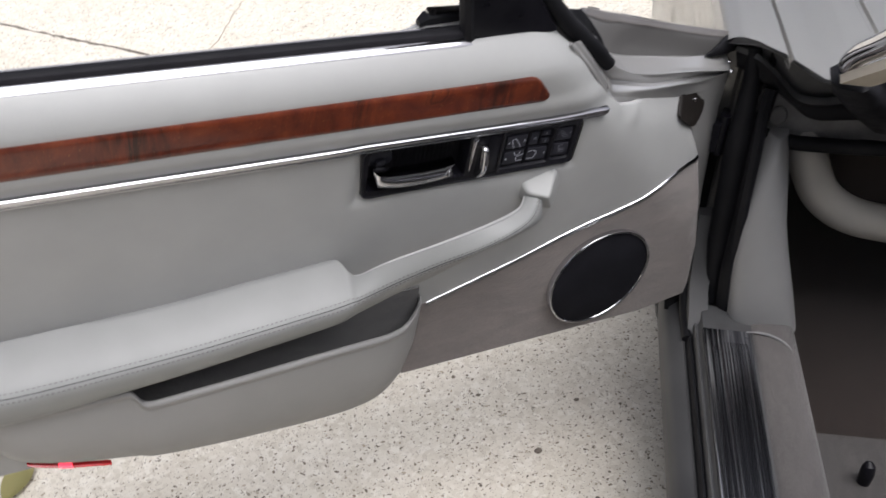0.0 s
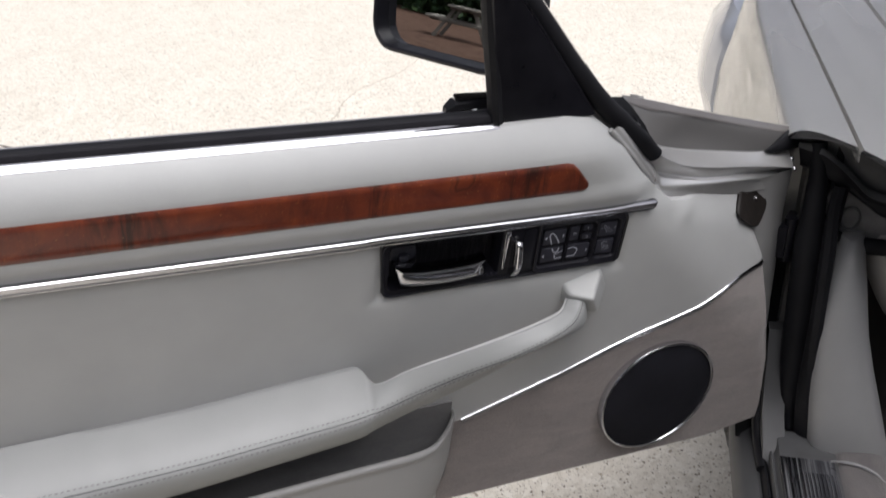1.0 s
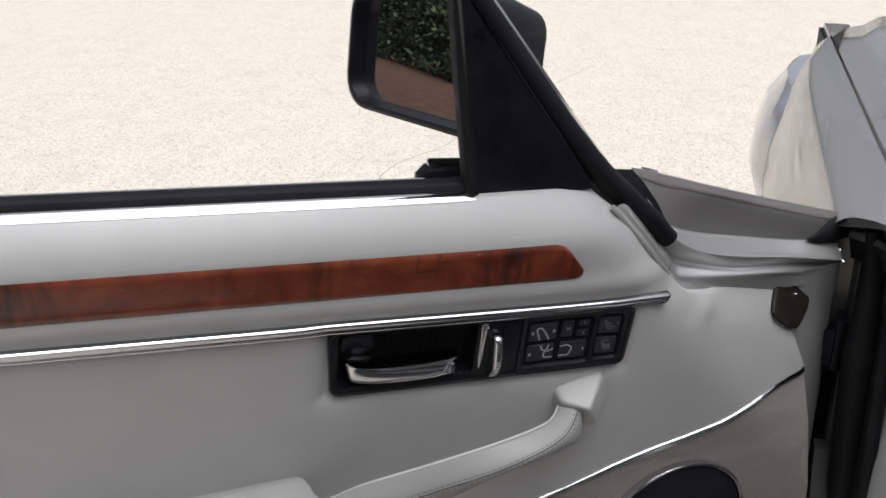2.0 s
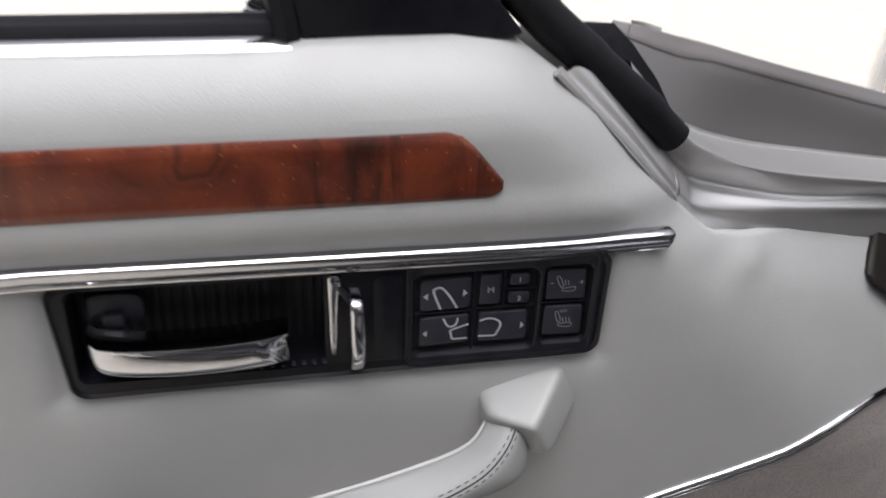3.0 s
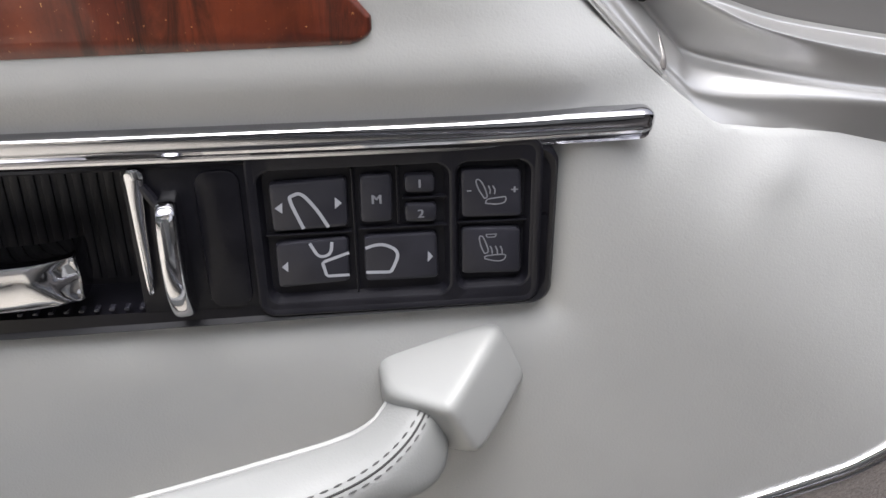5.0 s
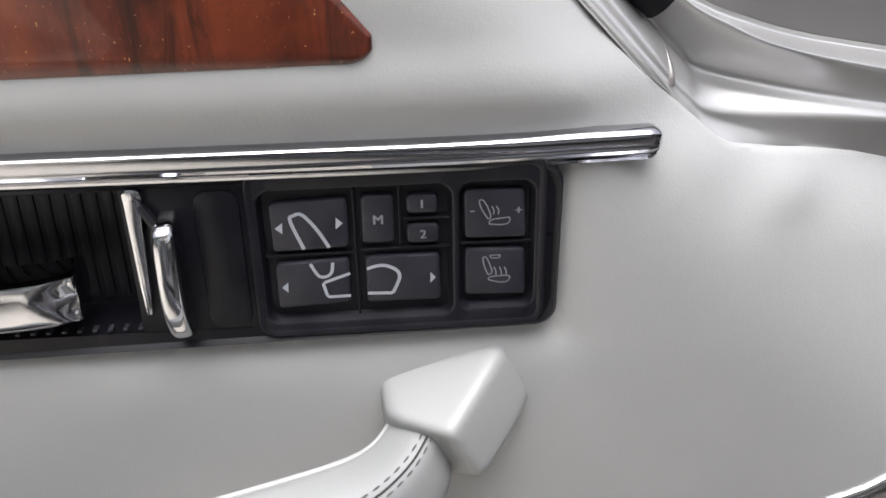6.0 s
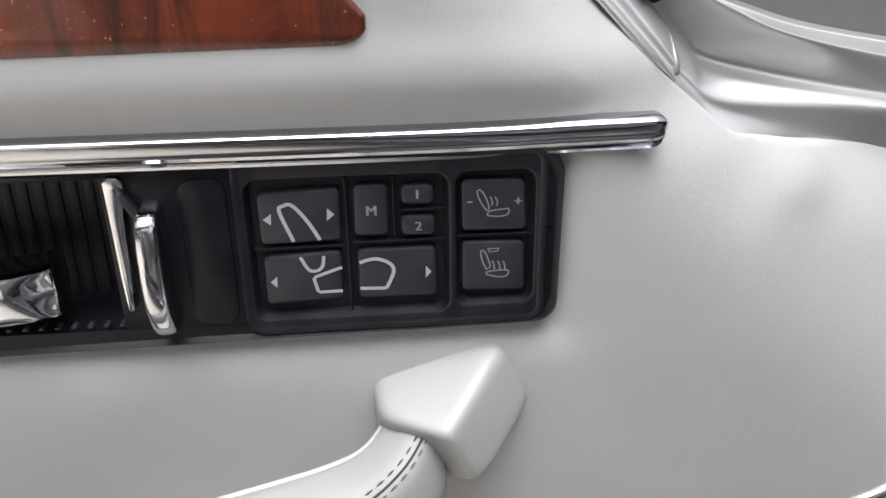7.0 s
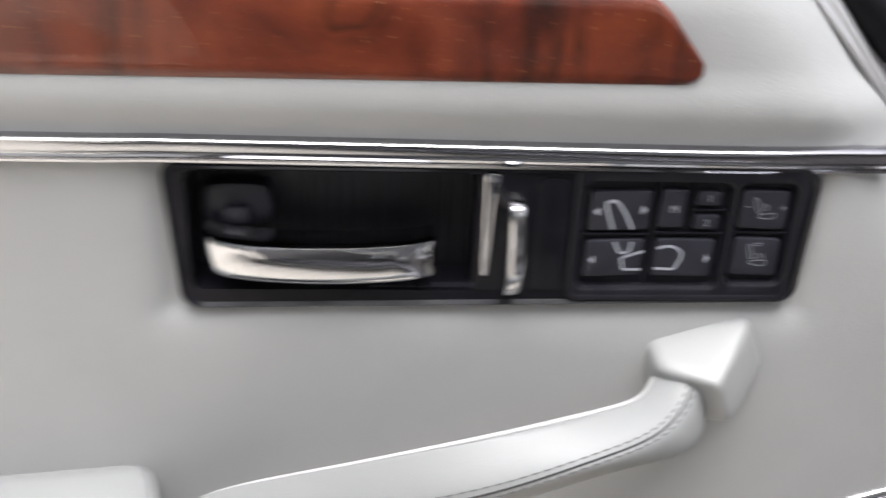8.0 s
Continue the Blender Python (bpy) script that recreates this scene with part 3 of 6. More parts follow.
# bright strip under the wood, ribbed along its length, with a rounded end
bm = bmesh.new()
prof = [(-0.0076, -0.002), (-0.0077, 0.0008), (-0.0071, 0.0021), (-0.0060, 0.0024), (-0.0053, 0.0014), (-0.0046, 0.0016), (-0.0040, 0.0038), (-0.0026, 0.0047), (-0.0014, 0.0045), (-0.0006, 0.0047), (0.0018, 0.0053), (0.0034, 0.0051), (0.0044, 0.0040), (0.0049, 0.0022), (0.0050, 0.0006), (0.0050, -0.002)]
pts, sc = [], []
for u in steps(-0.93, 0.022, 0.02) + [0.022, 0.0305, 0.0325, 0.0340, 0.0353, 0.0361]:
    pts.append((u, 0.0112 - 0.0016 * min(1.0, max(0.0, (u + 0.30) / 0.32)), lining(u, 0.012) + 0.0012 if u < 0.0 else lining(0.0, 0.012) + 0.0012 - 0.05 * u))
    sc.append(1.0 if u < 0.0310 else math.sqrt(max(0.05, 1 - ((u - 0.0310) / 0.0053) ** 2)))
profile_sweep(bm, pts, prof, (0, 1, 0), (0, 0, 1), sc)
part("chrome_strip", bm, M_STRIP, door, "ribbed chrome strip", 35)

# waist: chrome capping, rubber wipers, outer bright edge
bm = bmesh.new()
prof = [(-0.0030, -0.006), (-0.0014, 0.0014), (-0.0004, 0.0019), (0.0014, 0.0004), (0.0034, -0.0030), (0.0046, -0.0066), (0.0050, -0.0085), (0.0046, -0.0115)]
us = steps(-0.95, -0.19, 0.04) + [-0.19, -0.176, -0.166]
profile_sweep(bm, [(u, 0.1130, -0.0240) for u in us], prof, scale=[1.0] * (len(us) - 1) + [0.35])
part("waist_chrome", bm, M_CHROME, door, "bright chrome waist capping")
bm = bmesh.new()
profile_sweep(bm, [(u, 0.112, -0.036) for u in (-0.95, -0.5, -0.165)], [(-0.010, 0.0040), (0.0055, 0.0042), (0.0085, 0.0036), (0.0108, 0.0024), (0.0115, 0.0008), (0.0108, -0.0010), (-0.010, -0.0020)])
part("inner_wiper", bm, M_WIPER, door, "charcoal flocked window seal")
bm = bmesh.new()
profile_sweep(bm, [(u, 0.112, -0.040) for u in (-0.95, -0.5, -0.160)], [(-0.012, 0.0056), (0.0095, 0.0056), (0.0114, 0.0048), (0.0122, 0.0030), (0.0124, -0.0050), (0.0116, -0.0062), (-0.012, -0.0065)])
part("outer_wiper", bm, M_RUBBER, door, "black rubber window seal")
bm = bmesh.new()
profile_sweep(bm, [(u, 0.112, -0.048) for u in (-0.95, -0.5, -0.165)], [(-0.012, 0.0014), (0.0095, 0.0014), (0.0112, 0.0012), (0.0117, -0.0004), (0.0108, -0.0024), (0.0040, -0.0070), (-0.014, -0.0110)])
part("outer_waist_chrome", bm, M_CHROME, door, "bright outer waist moulding")
bm = bmesh.new()
profile_sweep(bm, [(-0.197, 0.098, -0.099), (-0.188, 0.1035, -0.099), (-0.165, 0.1045, -0.099), (-0.140, 0.1045, -0.099)], [(-0.010, -0.010), (-0.008, 0.008), (0.004, 0.008), (0.0065, 0.002), (0.004, -0.010)], scale=[0.6, 1.0, 1.0, 0.9])
end = part("mirror_foot", bm, M_RUBBER, door, "black foot of the wing mirror")
bm = bmesh.new()
profile_sweep(bm, [(-0.187, 0.1115, -0.100), (-0.184, 0.1120, -0.100), (-0.140, 0.1125, -0.100)], [(-0.003, -0.008), (-0.003, 0.005), (-0.0015, 0.006), (0.0020, -0.005), (0.001, -0.008)], scale=[0.6, 1.0, 0.7])
part("chrome_cap", bm, M_CHROME, end, "bright chrome cap")

# black quarter triangle with its seal
bm = bmesh.new()
tri = mm([(-164, 112), (-60, 112), (-52, 116), (-92, 166), (-150, 236), (-196, 292), (-198, 292), (-182, 205)])
slab(bm, tri, -0.062, -0.032, 0.002)
part("quarter_panel", bm, M_BLACK, door, "matt black mirror sail panel")
bm = bmesh.new()
tube(bm, mm([(-166, 108, -36), (-173, 150, -38), (-182, 205, -44), (-195, 292, -52)]), 0.0075, 8, flat=1.4)
part("glass_channel", bm, M_RUBBER, door, "black window channel")
bm = bmesh.new()
tube(bm, spline(mm([(44, 51, -40), (20, 73, -39), (-12, 99, -40), (-40, 122, -42), (-80, 163, -46), (-130, 222, -54), (-190, 292, -62)]), 24), [0.0092] * 3 + [0.0102] * 5 + [0.0112] * 16, 14, flat=0.8)
part("screen_seal", bm, M_RUBBER, door, "thick black rubber seal")
bm = bmesh.new()
tube(bm, spline(mm([(-30, 121, -62), (-70, 166, -66), (-130, 236, -74), (-178, 292, -80)]), 10), 0.006, 8)
part("quarter_chrome", bm, M_CHROME, door, "bright quarter frame edge")

# wing mirror outside the triangle
mirror = new("wing_mirror")
mirror.parent = door
mirror["label"] = "black wing mirror with a flat glass"
MX = Vector((-0.150, 0.165, -0.085))  # inner lower corner of the glass
M_OUT = Vector((-0.082, -0.036, -0.187)).normalized()
M_UP = Vector((0.035, 1.0, -0.31))
M_UP = (M_UP - M_OUT * M_UP.dot(M_OUT)).normalized()
M_N = M_OUT.cross(M_UP).normalized()
if M_N.z < 0:
    M_N = -M_N


def mirror_point(a, b, c):
    return MX + M_OUT * a + M_UP * b + M_N * c


def mirror_outline(grow):
    return rounded(-0.012 - grow, -0.016 - grow, 0.180 + grow, 0.095 + grow, 0.026 + grow)


bm = bmesh.new()
secs = []
for grow, depth in ((-0.030, -0.085), (-0.004, -0.066), (0.006, -0.030), (0.008, 0.004), (0.006, 0.011), (0.003, 0.012), (0.0005, 0.010), (-0.0025, -0.004), (-0.004, -0.010)):
    secs.append([mirror_point(a, b, depth) for a, b in mirror_outline(grow)])
loft(bm, secs)
part("housing", bm, M_BLACK, mirror, "matt black plastic mirror housing")
bm = bmesh.new()
loft(bm, [[mirror_point(a, b, d) for a, b in mirror_outline(-0.0030)] for d in (-0.0085, -0.0050)])
part("glass", bm, M_MIRROR, mirror, "clear mirror glass")
bm = bmesh.new()
tube(bm, [mirror_point(0.02, 0.02, -0.03), Vector((-0.130, 0.165, -0.055))], [0.024, 0.030], 10)
part("stalk", bm, M_BLACK, mirror)

# ---- door furniture ----
# black bezel with the handle's recess
outer = rounded(BEZ[0], BEZ[1], BEZ[2], BEZ[3], 0.008, 5)
inner = rounded(-0.2835, -0.0575, -0.0060, 0.0000, 0.005, 5)
outer = [(u + (0.005 if u < -0.2 else -0.003) * (0.0035 - v) / 0.067 * (1 if u < -0.2 else 0.3), v + (0.0035 if v < -0.05 and u > -0.1 else 0)) for u, v in outer]
bm = bmesh.new()
ring_plate(bm, outer, inner, -0.0012, -0.012, -0.026)
bezel = part("handle_bezel", bm, M_BLACK, door, "black plastic handle bezel")
bm = bmesh.new()
o2 = [(u, v) for u, v in outer]
lip_o = [bm.verts.new((u, v, -0.0012)) for u, v in o2]
cu, cv = -0.1455, -0.030
lip_t = [bm.verts.new((u + (0.0012 if u < cu else -0.0012), v + (0.0012 if v < cv else -0.0012), 0.0006)) for u, v in o2]
lip_i = [bm.verts.new((u + (0.0030 if u < cu else -0.0030), v + (0.0030 if v < cv else -0.0030), -0.0011)) for u, v in o2]
for i in range(len(o2)):
    j = (i + 1) % len(o2)
    bm.faces.new((lip_o[i], lip_o[j], lip_t[j], lip_t[i]))
    bm.faces.new((lip_t[i], lip_t[j], lip_i[j], lip_i[i]))
part("rim", bm, M_BLACK, bezel)
bm = bmesh.new()
slab(bm, rounded(-0.286, -0.058, -0.153, 0.003, 0.003, 2), -0.030, -0.0262)
u = -0.279
while u < -0.160:
    slab(bm, [(u, -0.0545), (u + 0.0034, -0.0545), (u + 0.0034, -0.001), (u, -0.001)], -0.0262, -0.0252, 0.0004)
    u += 0.0058
part("ribbed_back", bm, M_RECESS, bezel, "ribbed black recess")
bm = bmesh.new()
for k in range(9):
    c = Vector((-0.2015 + 0.0056 * k, -0.0553, -0.0008))
    slab(bm, rounded(c.x - 0.0010, c.y - 0.0006, c.x + 0.0010, c.y + 0.0006, 0.0005, 2), -0.004, -0.0004, 0.0003)
part("vent_slot", bm, M_BUTTON, bezel)
bm = bmesh.new()
slab(bm, [(-0.1560, -0.0585), (-0.1085, -0.0585), (-0.1085, 0.0008), (-0.1560, 0.0008)], -0.030, -0.0012, 0.0010)
part("lock_plate", bm, M_BLACK, bezel)
bm = bmesh.new()
slab(bm, rounded(-0.1310, -0.0565, -0.1150, -0.001, 0.005, 4), -0.004, 0.0002, 0.0009)
part("blank_cover", bm, M_BLACK, bezel)

# chrome pull handle: a curved blade with a faceted end and a pivot boss
bm = bmesh.new()
secs = []
for u, top, bot, wf, wb in ((-0.2760, -0.0275, -0.0330, 0.000, -0.014), (-0.2735, -0.0288, -0.0440, 0.0045, -0.013), (-0.2690, -0.0298, -0.0480, 0.0070, -0.012), (-0.2550, -0.0310, -0.0495, 0.0090, -0.011), (-0.2350, -0.0315, -0.0505, 0.0098, -0.010), (-0.2150, -0.0315, -0.0507, 0.0096, -0.010), (-0.1980, -0.0310, -0.0503, 0.0088, -0.010), (-0.1870, -0.0303, -0.0497, 0.0080, -0.010)):
    m_ = (top + bot) / 2
    secs.append([(u, top + 0.0015, wb), (u, top + 0.0008, wf - 0.006), (u, top, wf - 0.0006), (u, top - 0.0012, wf), (u, m_, wf + 0.0012), (u, bot + 0.0022, wf - 0.0004), (u, bot, wf - 0.0030), (u, bot + 0.001, wb)])
u, top, bot, wf, wb = -0.1770, -0.0288, -0.0482, 0.0062, -0.010
m_ = (top + bot) / 2
secs.append([(u, top + 0.0015, wb), (u, top + 0.0008, wf - 0.006), (u, top, wf), (u, top - 0.0012, wf + 0.0002), (u - 0.001, m_, wf - 0.0042), (u, bot + 0.0022, wf - 0.0004), (u, bot, wf - 0.0022), (u, bot + 0.001, wb)])
secs.append([(p[0] + 0.0018, p[1], p[2] - 0.0016) for p in secs[-1]])
cols = [spline([sec[k] for sec in secs], 46) for k in range(8)]
loft(bm, [chaikin([c[i] for c in cols], 1) for i in range(46)])
handle = part("pull_handle", bm, M_CHROME, door, "polished chrome pull handle", 32)
bm = bmesh.new()
arch = chaikin([(-0.2790, -0.0330), (-0.2470, -0.0330), (-0.2480, -0.0150), (-0.2530, -0.0112), (-0.2740, -0.0112), (-0.2785, -0.0150)], 2)
slab(bm, arch, -0.0262, -0.0150, 0.0030)
boss = part("pivot_boss", bm, M_BUTTON, handle, "black plastic pivot boss")
bm = bmesh.new()
slab(bm, rounded(-0.2690, -0.0300, -0.2580, -0.0215, 0.002, 3), -0.0152, -0.0105, 0.0014)
part("pivot_pin", bm, M_BUTTON, boss)

# chrome lock lever on its chrome slide
bm = bmesh.new()
slab(bm, chaikin([(-0.1535, -0.0475), (-0.1520, -0.0495), (-0.1500, -0.0475), (-0.1490, -0.0120), (-0.1472, -0.0040), (-0.1475, 0.0015), (-0.1545, 0.0015), (-0.1542, -0.0060)], 1), -0.008, 0.0020, 0.0014)
lever = part("lock_lever", bm, M_CHROME, door, "chrome lock lever")
bm = bmesh.new()
secs = []
for v, wf, h in ((-0.0082, 0.004, 0.0020), (-0.0096, 0.0105, 0.0030), (-0.0140, 0.0140, 0.0034), (-0.0300, 0.0168, 0.0035), (-0.0420, 0.0160, 0.0035), (-0.0515, 0.0115, 0.0035), (-0.0560, 0.0070, 0.0032), (-0.0572, 0.0035, 0.0024)):
    c = -0.1405 + 0.03 * (-0.030 - v) * 0.3
    secs.append([(c - h, v, -0.004), (c - h, v, wf - 0.0022), (c - h * 0.6, v, wf - 0.0002), (c + h * 0.1, v, wf), (c + h * 1.0, v, wf - 0.0008), (c + h * 1.4, v, wf - 0.0034), (c + h * 1.4, v, -0.004)])
cols = [spline([sec[k] for sec in secs], 36) for k in range(7)]
loft(bm, [chaikin([c[i] for c in cols], 2) for i in range(36)])
part("thumb_piece", bm, M_CHROME, lever, "polished chrome thumb piece", 60)
bm = bmesh.new()
tube(bm, [(-0.1500, -0.004, 0.000), (-0.1465, -0.0085, 0.0015), (-0.1430, -0.0135, 0.0030)], [0.0016, 0.0020, 0.0018], 8)
part("link_rod", bm, M_BLACK, lever)

# seat switch pack: a rimmed plate with two wells that hold the buttons
def inset(outline, d):
    """The outline moved inwards by d."""
    n = len(outline)
    cu, cv = sum(p[0] for p in outline) / n, sum(p[1] for p in outline) / n
    out = []
    for i, (u, v) in enumerate(outline):
        a, b = outline[i - 1], outline[(i + 1) % n]
        tx, ty = b[0] - a[0], b[1] - a[1]
        ln = math.hypot(tx, ty) or 1
        nx, ny = -ty / ln, tx / ln
        if nx * (cu - u) + ny * (cv - v) < 0:
            nx, ny = -nx, -ny
        out.append((u + nx * d, v + ny * d))
    return out


def corners4(u0, v0, u1, v1, radii, n=5):
    """A rectangle whose four corners (lower right, upper right, upper left, lower left) are rounded singly."""
    out = []
    for (u, v, su, sv, a0), r in zip(((u1, v0, -1, 1, -90), (u1, v1, -1, -1, 0), (u0, v1, 1, -1, 90), (u0, v0, 1, 1, 180)), radii):
        for k in range(n + 1):
            a = radians(a0 + 90 * k / n)
            out.append((u + su * r + r * math.cos(a), v + sv * r + r * math.sin(a)))
    return out


def rings(bm, rows):
    """Joins closed outlines of one length, each at its depth."""
    made = [[bm.verts.new((u, v, w)) for u, v in line] for line, w in rows]
    for a, b in zip(made, made[1:]):
        for i in range(len(a)):
            j = (i + 1) % len(a)
            bm.faces.new((a[i], a[j], b[j], b[i]))


PU0, PV0, PU1, PV1, SPLIT = -0.1125, -0.0612, -0.0060, 0.0062, -0.0388
bm = bmesh.new()
for (u0, u1, radii), well in (((PU0, SPLIT, (1e-5, 1e-5, 0.006, 0.006)), rounded(-0.1090, -0.0558, -0.0402, -0.0022, 0.0050)), ((SPLIT, PU1, (0.006, 0.006, 1e-5, 1e-5)), rounded(-0.0374, -0.0538, -0.0100, -0.0022, 0.0048))):
    edge = corners4(u0, PV0, u1, PV1, radii)
    rings(bm, [(edge, -0.012), (edge, 0.0006), (inset(well, -0.0010), 0.0006), (inset(well, -0.0003), 0.0002), (well, -0.0008), (inset(well, 0.0016), -0.0052)])
pack = part("switch_pack", bm, M_PLATE, door, "black seat-adjustment switch pack", 30)
bm = bmesh.new()
edge = rounded(PU0, PV0, PU1, PV1, 0.006)
rings(bm, [(inset(edge, -0.0006), -0.002), (inset(edge, -0.0004), 0.0006), (inset(edge, 0.0004), 0.0012), (inset(edge, 0.0014), 0.0011), (inset(edge, 0.0024), 0.0006)])
part("pack_rim", bm, M_PLATE, pack)
bm = bmesh.new()
slab(bm, rounded(-0.1092, -0.0562, -0.0098, -0.0018, 0.004, 4), -0.020, -0.0044)
part("switch_plate", bm, M_PLATE, pack)
bm = bmesh.new()
for a, b in (((-0.1080, -0.0286), (-0.0765, -0.0286)), ((-0.0735, -0.0278), (-0.0408, -0.0278)), ((-0.0570, -0.0162), (-0.0408, -0.0162)), ((-0.0368, -0.0272), (-0.0106, -0.0272))):
    slab(bm, [(a[0], a[1] - 0.0004), (b[0], b[1] - 0.0004), (b[0], b[1] + 0.0004), (a[0], a[1] + 0.0004)], -0.0052, -0.0018, 0.0003)
for u, v0, v1 in ((-0.0752, -0.0545, -0.0035), (-0.0588, -0.0265, -0.0035)):
    slab(bm, [(u - 0.0004, v0), (u + 0.0004, v0), (u + 0.0004, v1), (u - 0.0004, v1)], -0.0052, -0.0018, 0.0003)
part("divider", bm, M_BLACK, pack)

TOPW = -0.0012


def strokes(bm, lines, width, w=TOPW):
    """Flat printed strokes along polylines, a hair above the face."""
    for line in lines:
        pts = [Vector((u * MM, v * MM, 0)) for u, v in line]
        left, right = [], []
        for i, p in enumerate(pts):
            t = (pts[min(i + 1, len(pts) - 1)] - pts[max(i - 1, 0)]).normalized()
            s = Vector((-t.y, t.x, 0)) * width * 0.5
            left.append(bm.verts.new((p + s).to_tuple()[:2] + (w + 0.00012,)))
            right.append(bm.verts.new((p - s).to_tuple()[:2] + (w + 0.00012,)))
        for i in range(len(pts) - 1):
            bm.faces.new((left[i], left[i + 1], right[i + 1], right[i]))


def filled(bm, poly, w=TOPW):
    bm.faces.new([bm.verts.new((u * MM, v * MM, w + 0.00012)) for u, v in poly])


def curve(line, n=14):
    return [tuple(p) for p in spline(line, n)]


def lettering(parent, text, u, v, size):
    data = bpy.data.curves.new("lettering", "FONT")
    data.body, data.size, data.align_x, data.align_y = text, size, "CENTER", "CENTER"
    tmp = bpy.data.objects.new("lettering", data)
    me = bpy.data.meshes.new_from_object(tmp)
    bpy.data.objects.remove(tmp)
    flat = bmesh.new()
    for k, du in enumerate((-1, 0, 1)):  # three shifted layers make the strokes bolder
        layer = me.copy()
        for x in layer.vertices:
            x.co = (x.co.x + u + du * size * 0.035, x.co.y + v, TOPW + 0.00012 + k * 0.00003)
        flat.from_mesh(layer)
        bpy.data.meshes.remove(layer)
    flat.to_mesh(me)
    flat.free()
    me.materials.append(M_FINE)
    ob = new("lettering", me)
    ob.parent = parent
    return ob


def button(corners, label):
    """A rocker with round corners, slightly dished."""
    us, vs_ = [c[0] for c in corners], [c[1] for c in corners]
    r = 2.3
    pts = []
    for i, c in enumerate(corners):
        p, q = np.array(corners[i - 1]), np.array(corners[(i + 1) % 4])
        c = np.array(c)
        a = c + (p - c) / np.linalg.norm(p - c) * r
        b = c + (q - c) / np.linalg.norm(q - c) * r
        pts += [tuple(a * (1 - k) ** 2 + c * 2 * k * (1 - k) + b * k * k) for k in (0, 0.25, 0.5, 0.75, 1)]
    bm = bmesh.new()
    slab(bm, mm(pts), -0.0052, TOPW, 0.0013)
    return part("switch_button", bm, M_BUTTON, door, label)


b1 = button([(-105.3, -7.8), (-105.2, -27.0), (-77.5, -26.2), (-77.2, -6.7)], "black backrest-tilt button with a printed symbol")
bm = bmesh.new()
strokes(bm, [curve([(-93.9, -26.0), (-97.9, -14.6), (-96.6, -12.4), (-93.4, -12.4), (-88.6, -18.6), (-84.8, -25.8)], 26)], 0.0013)
filled(bm, [(-103.7, -17.2), (-101.1, -19.4), (-100.8, -15.1)])
filled(bm, [(-79.3, -16.3), (-81.7, -13.9), (-82.0, -18.6)])
part("symbol", bm, M_INK, b1)
b2 = button([(-105.0, -31.9), (-105.3, -50.7), (-78.2, -49.3), (-77.8, -30.6)], "black seat-height button with a printed symbol")
bm = bmesh.new()
strokes(bm, [curve([(-92.2, -32.1), (-89.5, -37.2), (-86.5, -37.6), (-84.6, -35.8), (-84.0, -32.0)], 16), [(-77.9, -36.8), (-87.2, -40.0), (-88.0, -40.8), (-86.9, -45.7), (-86.2, -46.3), (-78.2, -46.2)]], 0.0012)
filled(bm, [(-103.3, -41.4), (-101.1, -43.6), (-100.8, -39.3)])
part("symbol", bm, M_INK, b2)
b3 = button([(-72.6, -6.1), (-72.9, -25.1), (-61.1, -25.1), (-60.7, -6.1)], "black memory button marked M")
lettering(b3, "M", -0.0666, -0.0158, 0.0052)
b4 = button([(-56.3, -6.7), (-56.4, -13.9), (-44.9, -14.1), (-45.0, -6.9)], "small black button marked 1")
lettering(b4, "1", -0.0507, -0.0104, 0.0048)
b5 = button([(-56.6, -18.4), (-56.4, -25.8), (-44.6, -26.0), (-44.4, -18.6)], "small black button marked 2")
lettering(b5, "2", -0.0505, -0.0224, 0.0048)
b6 = button([(-72.1, -30.7), (-72.3, -49.9), (-44.2, -50.1), (-44.7, -30.7)], "black seat-slide button with a printed symbol")
bm = bmesh.new()
strokes(bm, [curve([(-71.7, -35.4), (-68.0, -34.3), (-64.5, -34.4), (-60.8, -36.4), (-59.7, -39.2), (-61.0, -43.0), (-62.3, -45.6)], 22) + [(-63.0, -46.0), (-71.9, -45.6)]], 0.0013)
filled(bm, [(-46.3, -40.3), (-48.2, -37.9), (-48.4, -42.7)])
part("symbol", bm, M_INK, b6)
b7 = button([(-35.7, -5.7), (-35.4, -25.0), (-12.4, -25.6), (-13.3, -6.2)], "black lumbar button with plus, minus and a seat symbol")
bm = bmesh.new()
strokes(bm, [curve([(-26.8, -17.4), (-29.0, -13.6), (-30.0, -10.2), (-28.6, -9.9), (-26.8, -13.0), (-25.8, -16.6), (-26.8, -17.4)], 20), curve([(-26.4, -19.4), (-25.6, -17.8), (-21.0, -17.2), (-18.9, -17.2), (-19.2, -19.2), (-22.0, -19.9), (-26.4, -19.4)], 20), curve([(-25.4, -12.3), (-24.7, -14.0), (-24.8, -15.7)], 6), curve([(-23.8, -12.4), (-22.9, -14.1), (-23.1, -15.8)], 6)], 0.0005)
part("symbol", bm, M_FINE, b7)
lettering(b7, "-", -0.0325, -0.0136, 0.0055)
lettering(b7, "+", -0.0156, -0.0146, 0.0050)
b8 = button([(-35.4, -29.4), (-35.4, -48.9), (-12.2, -49.7), (-12.9, -30.3)], "black seat-heater button with a printed symbol")
bm = bmesh.new()
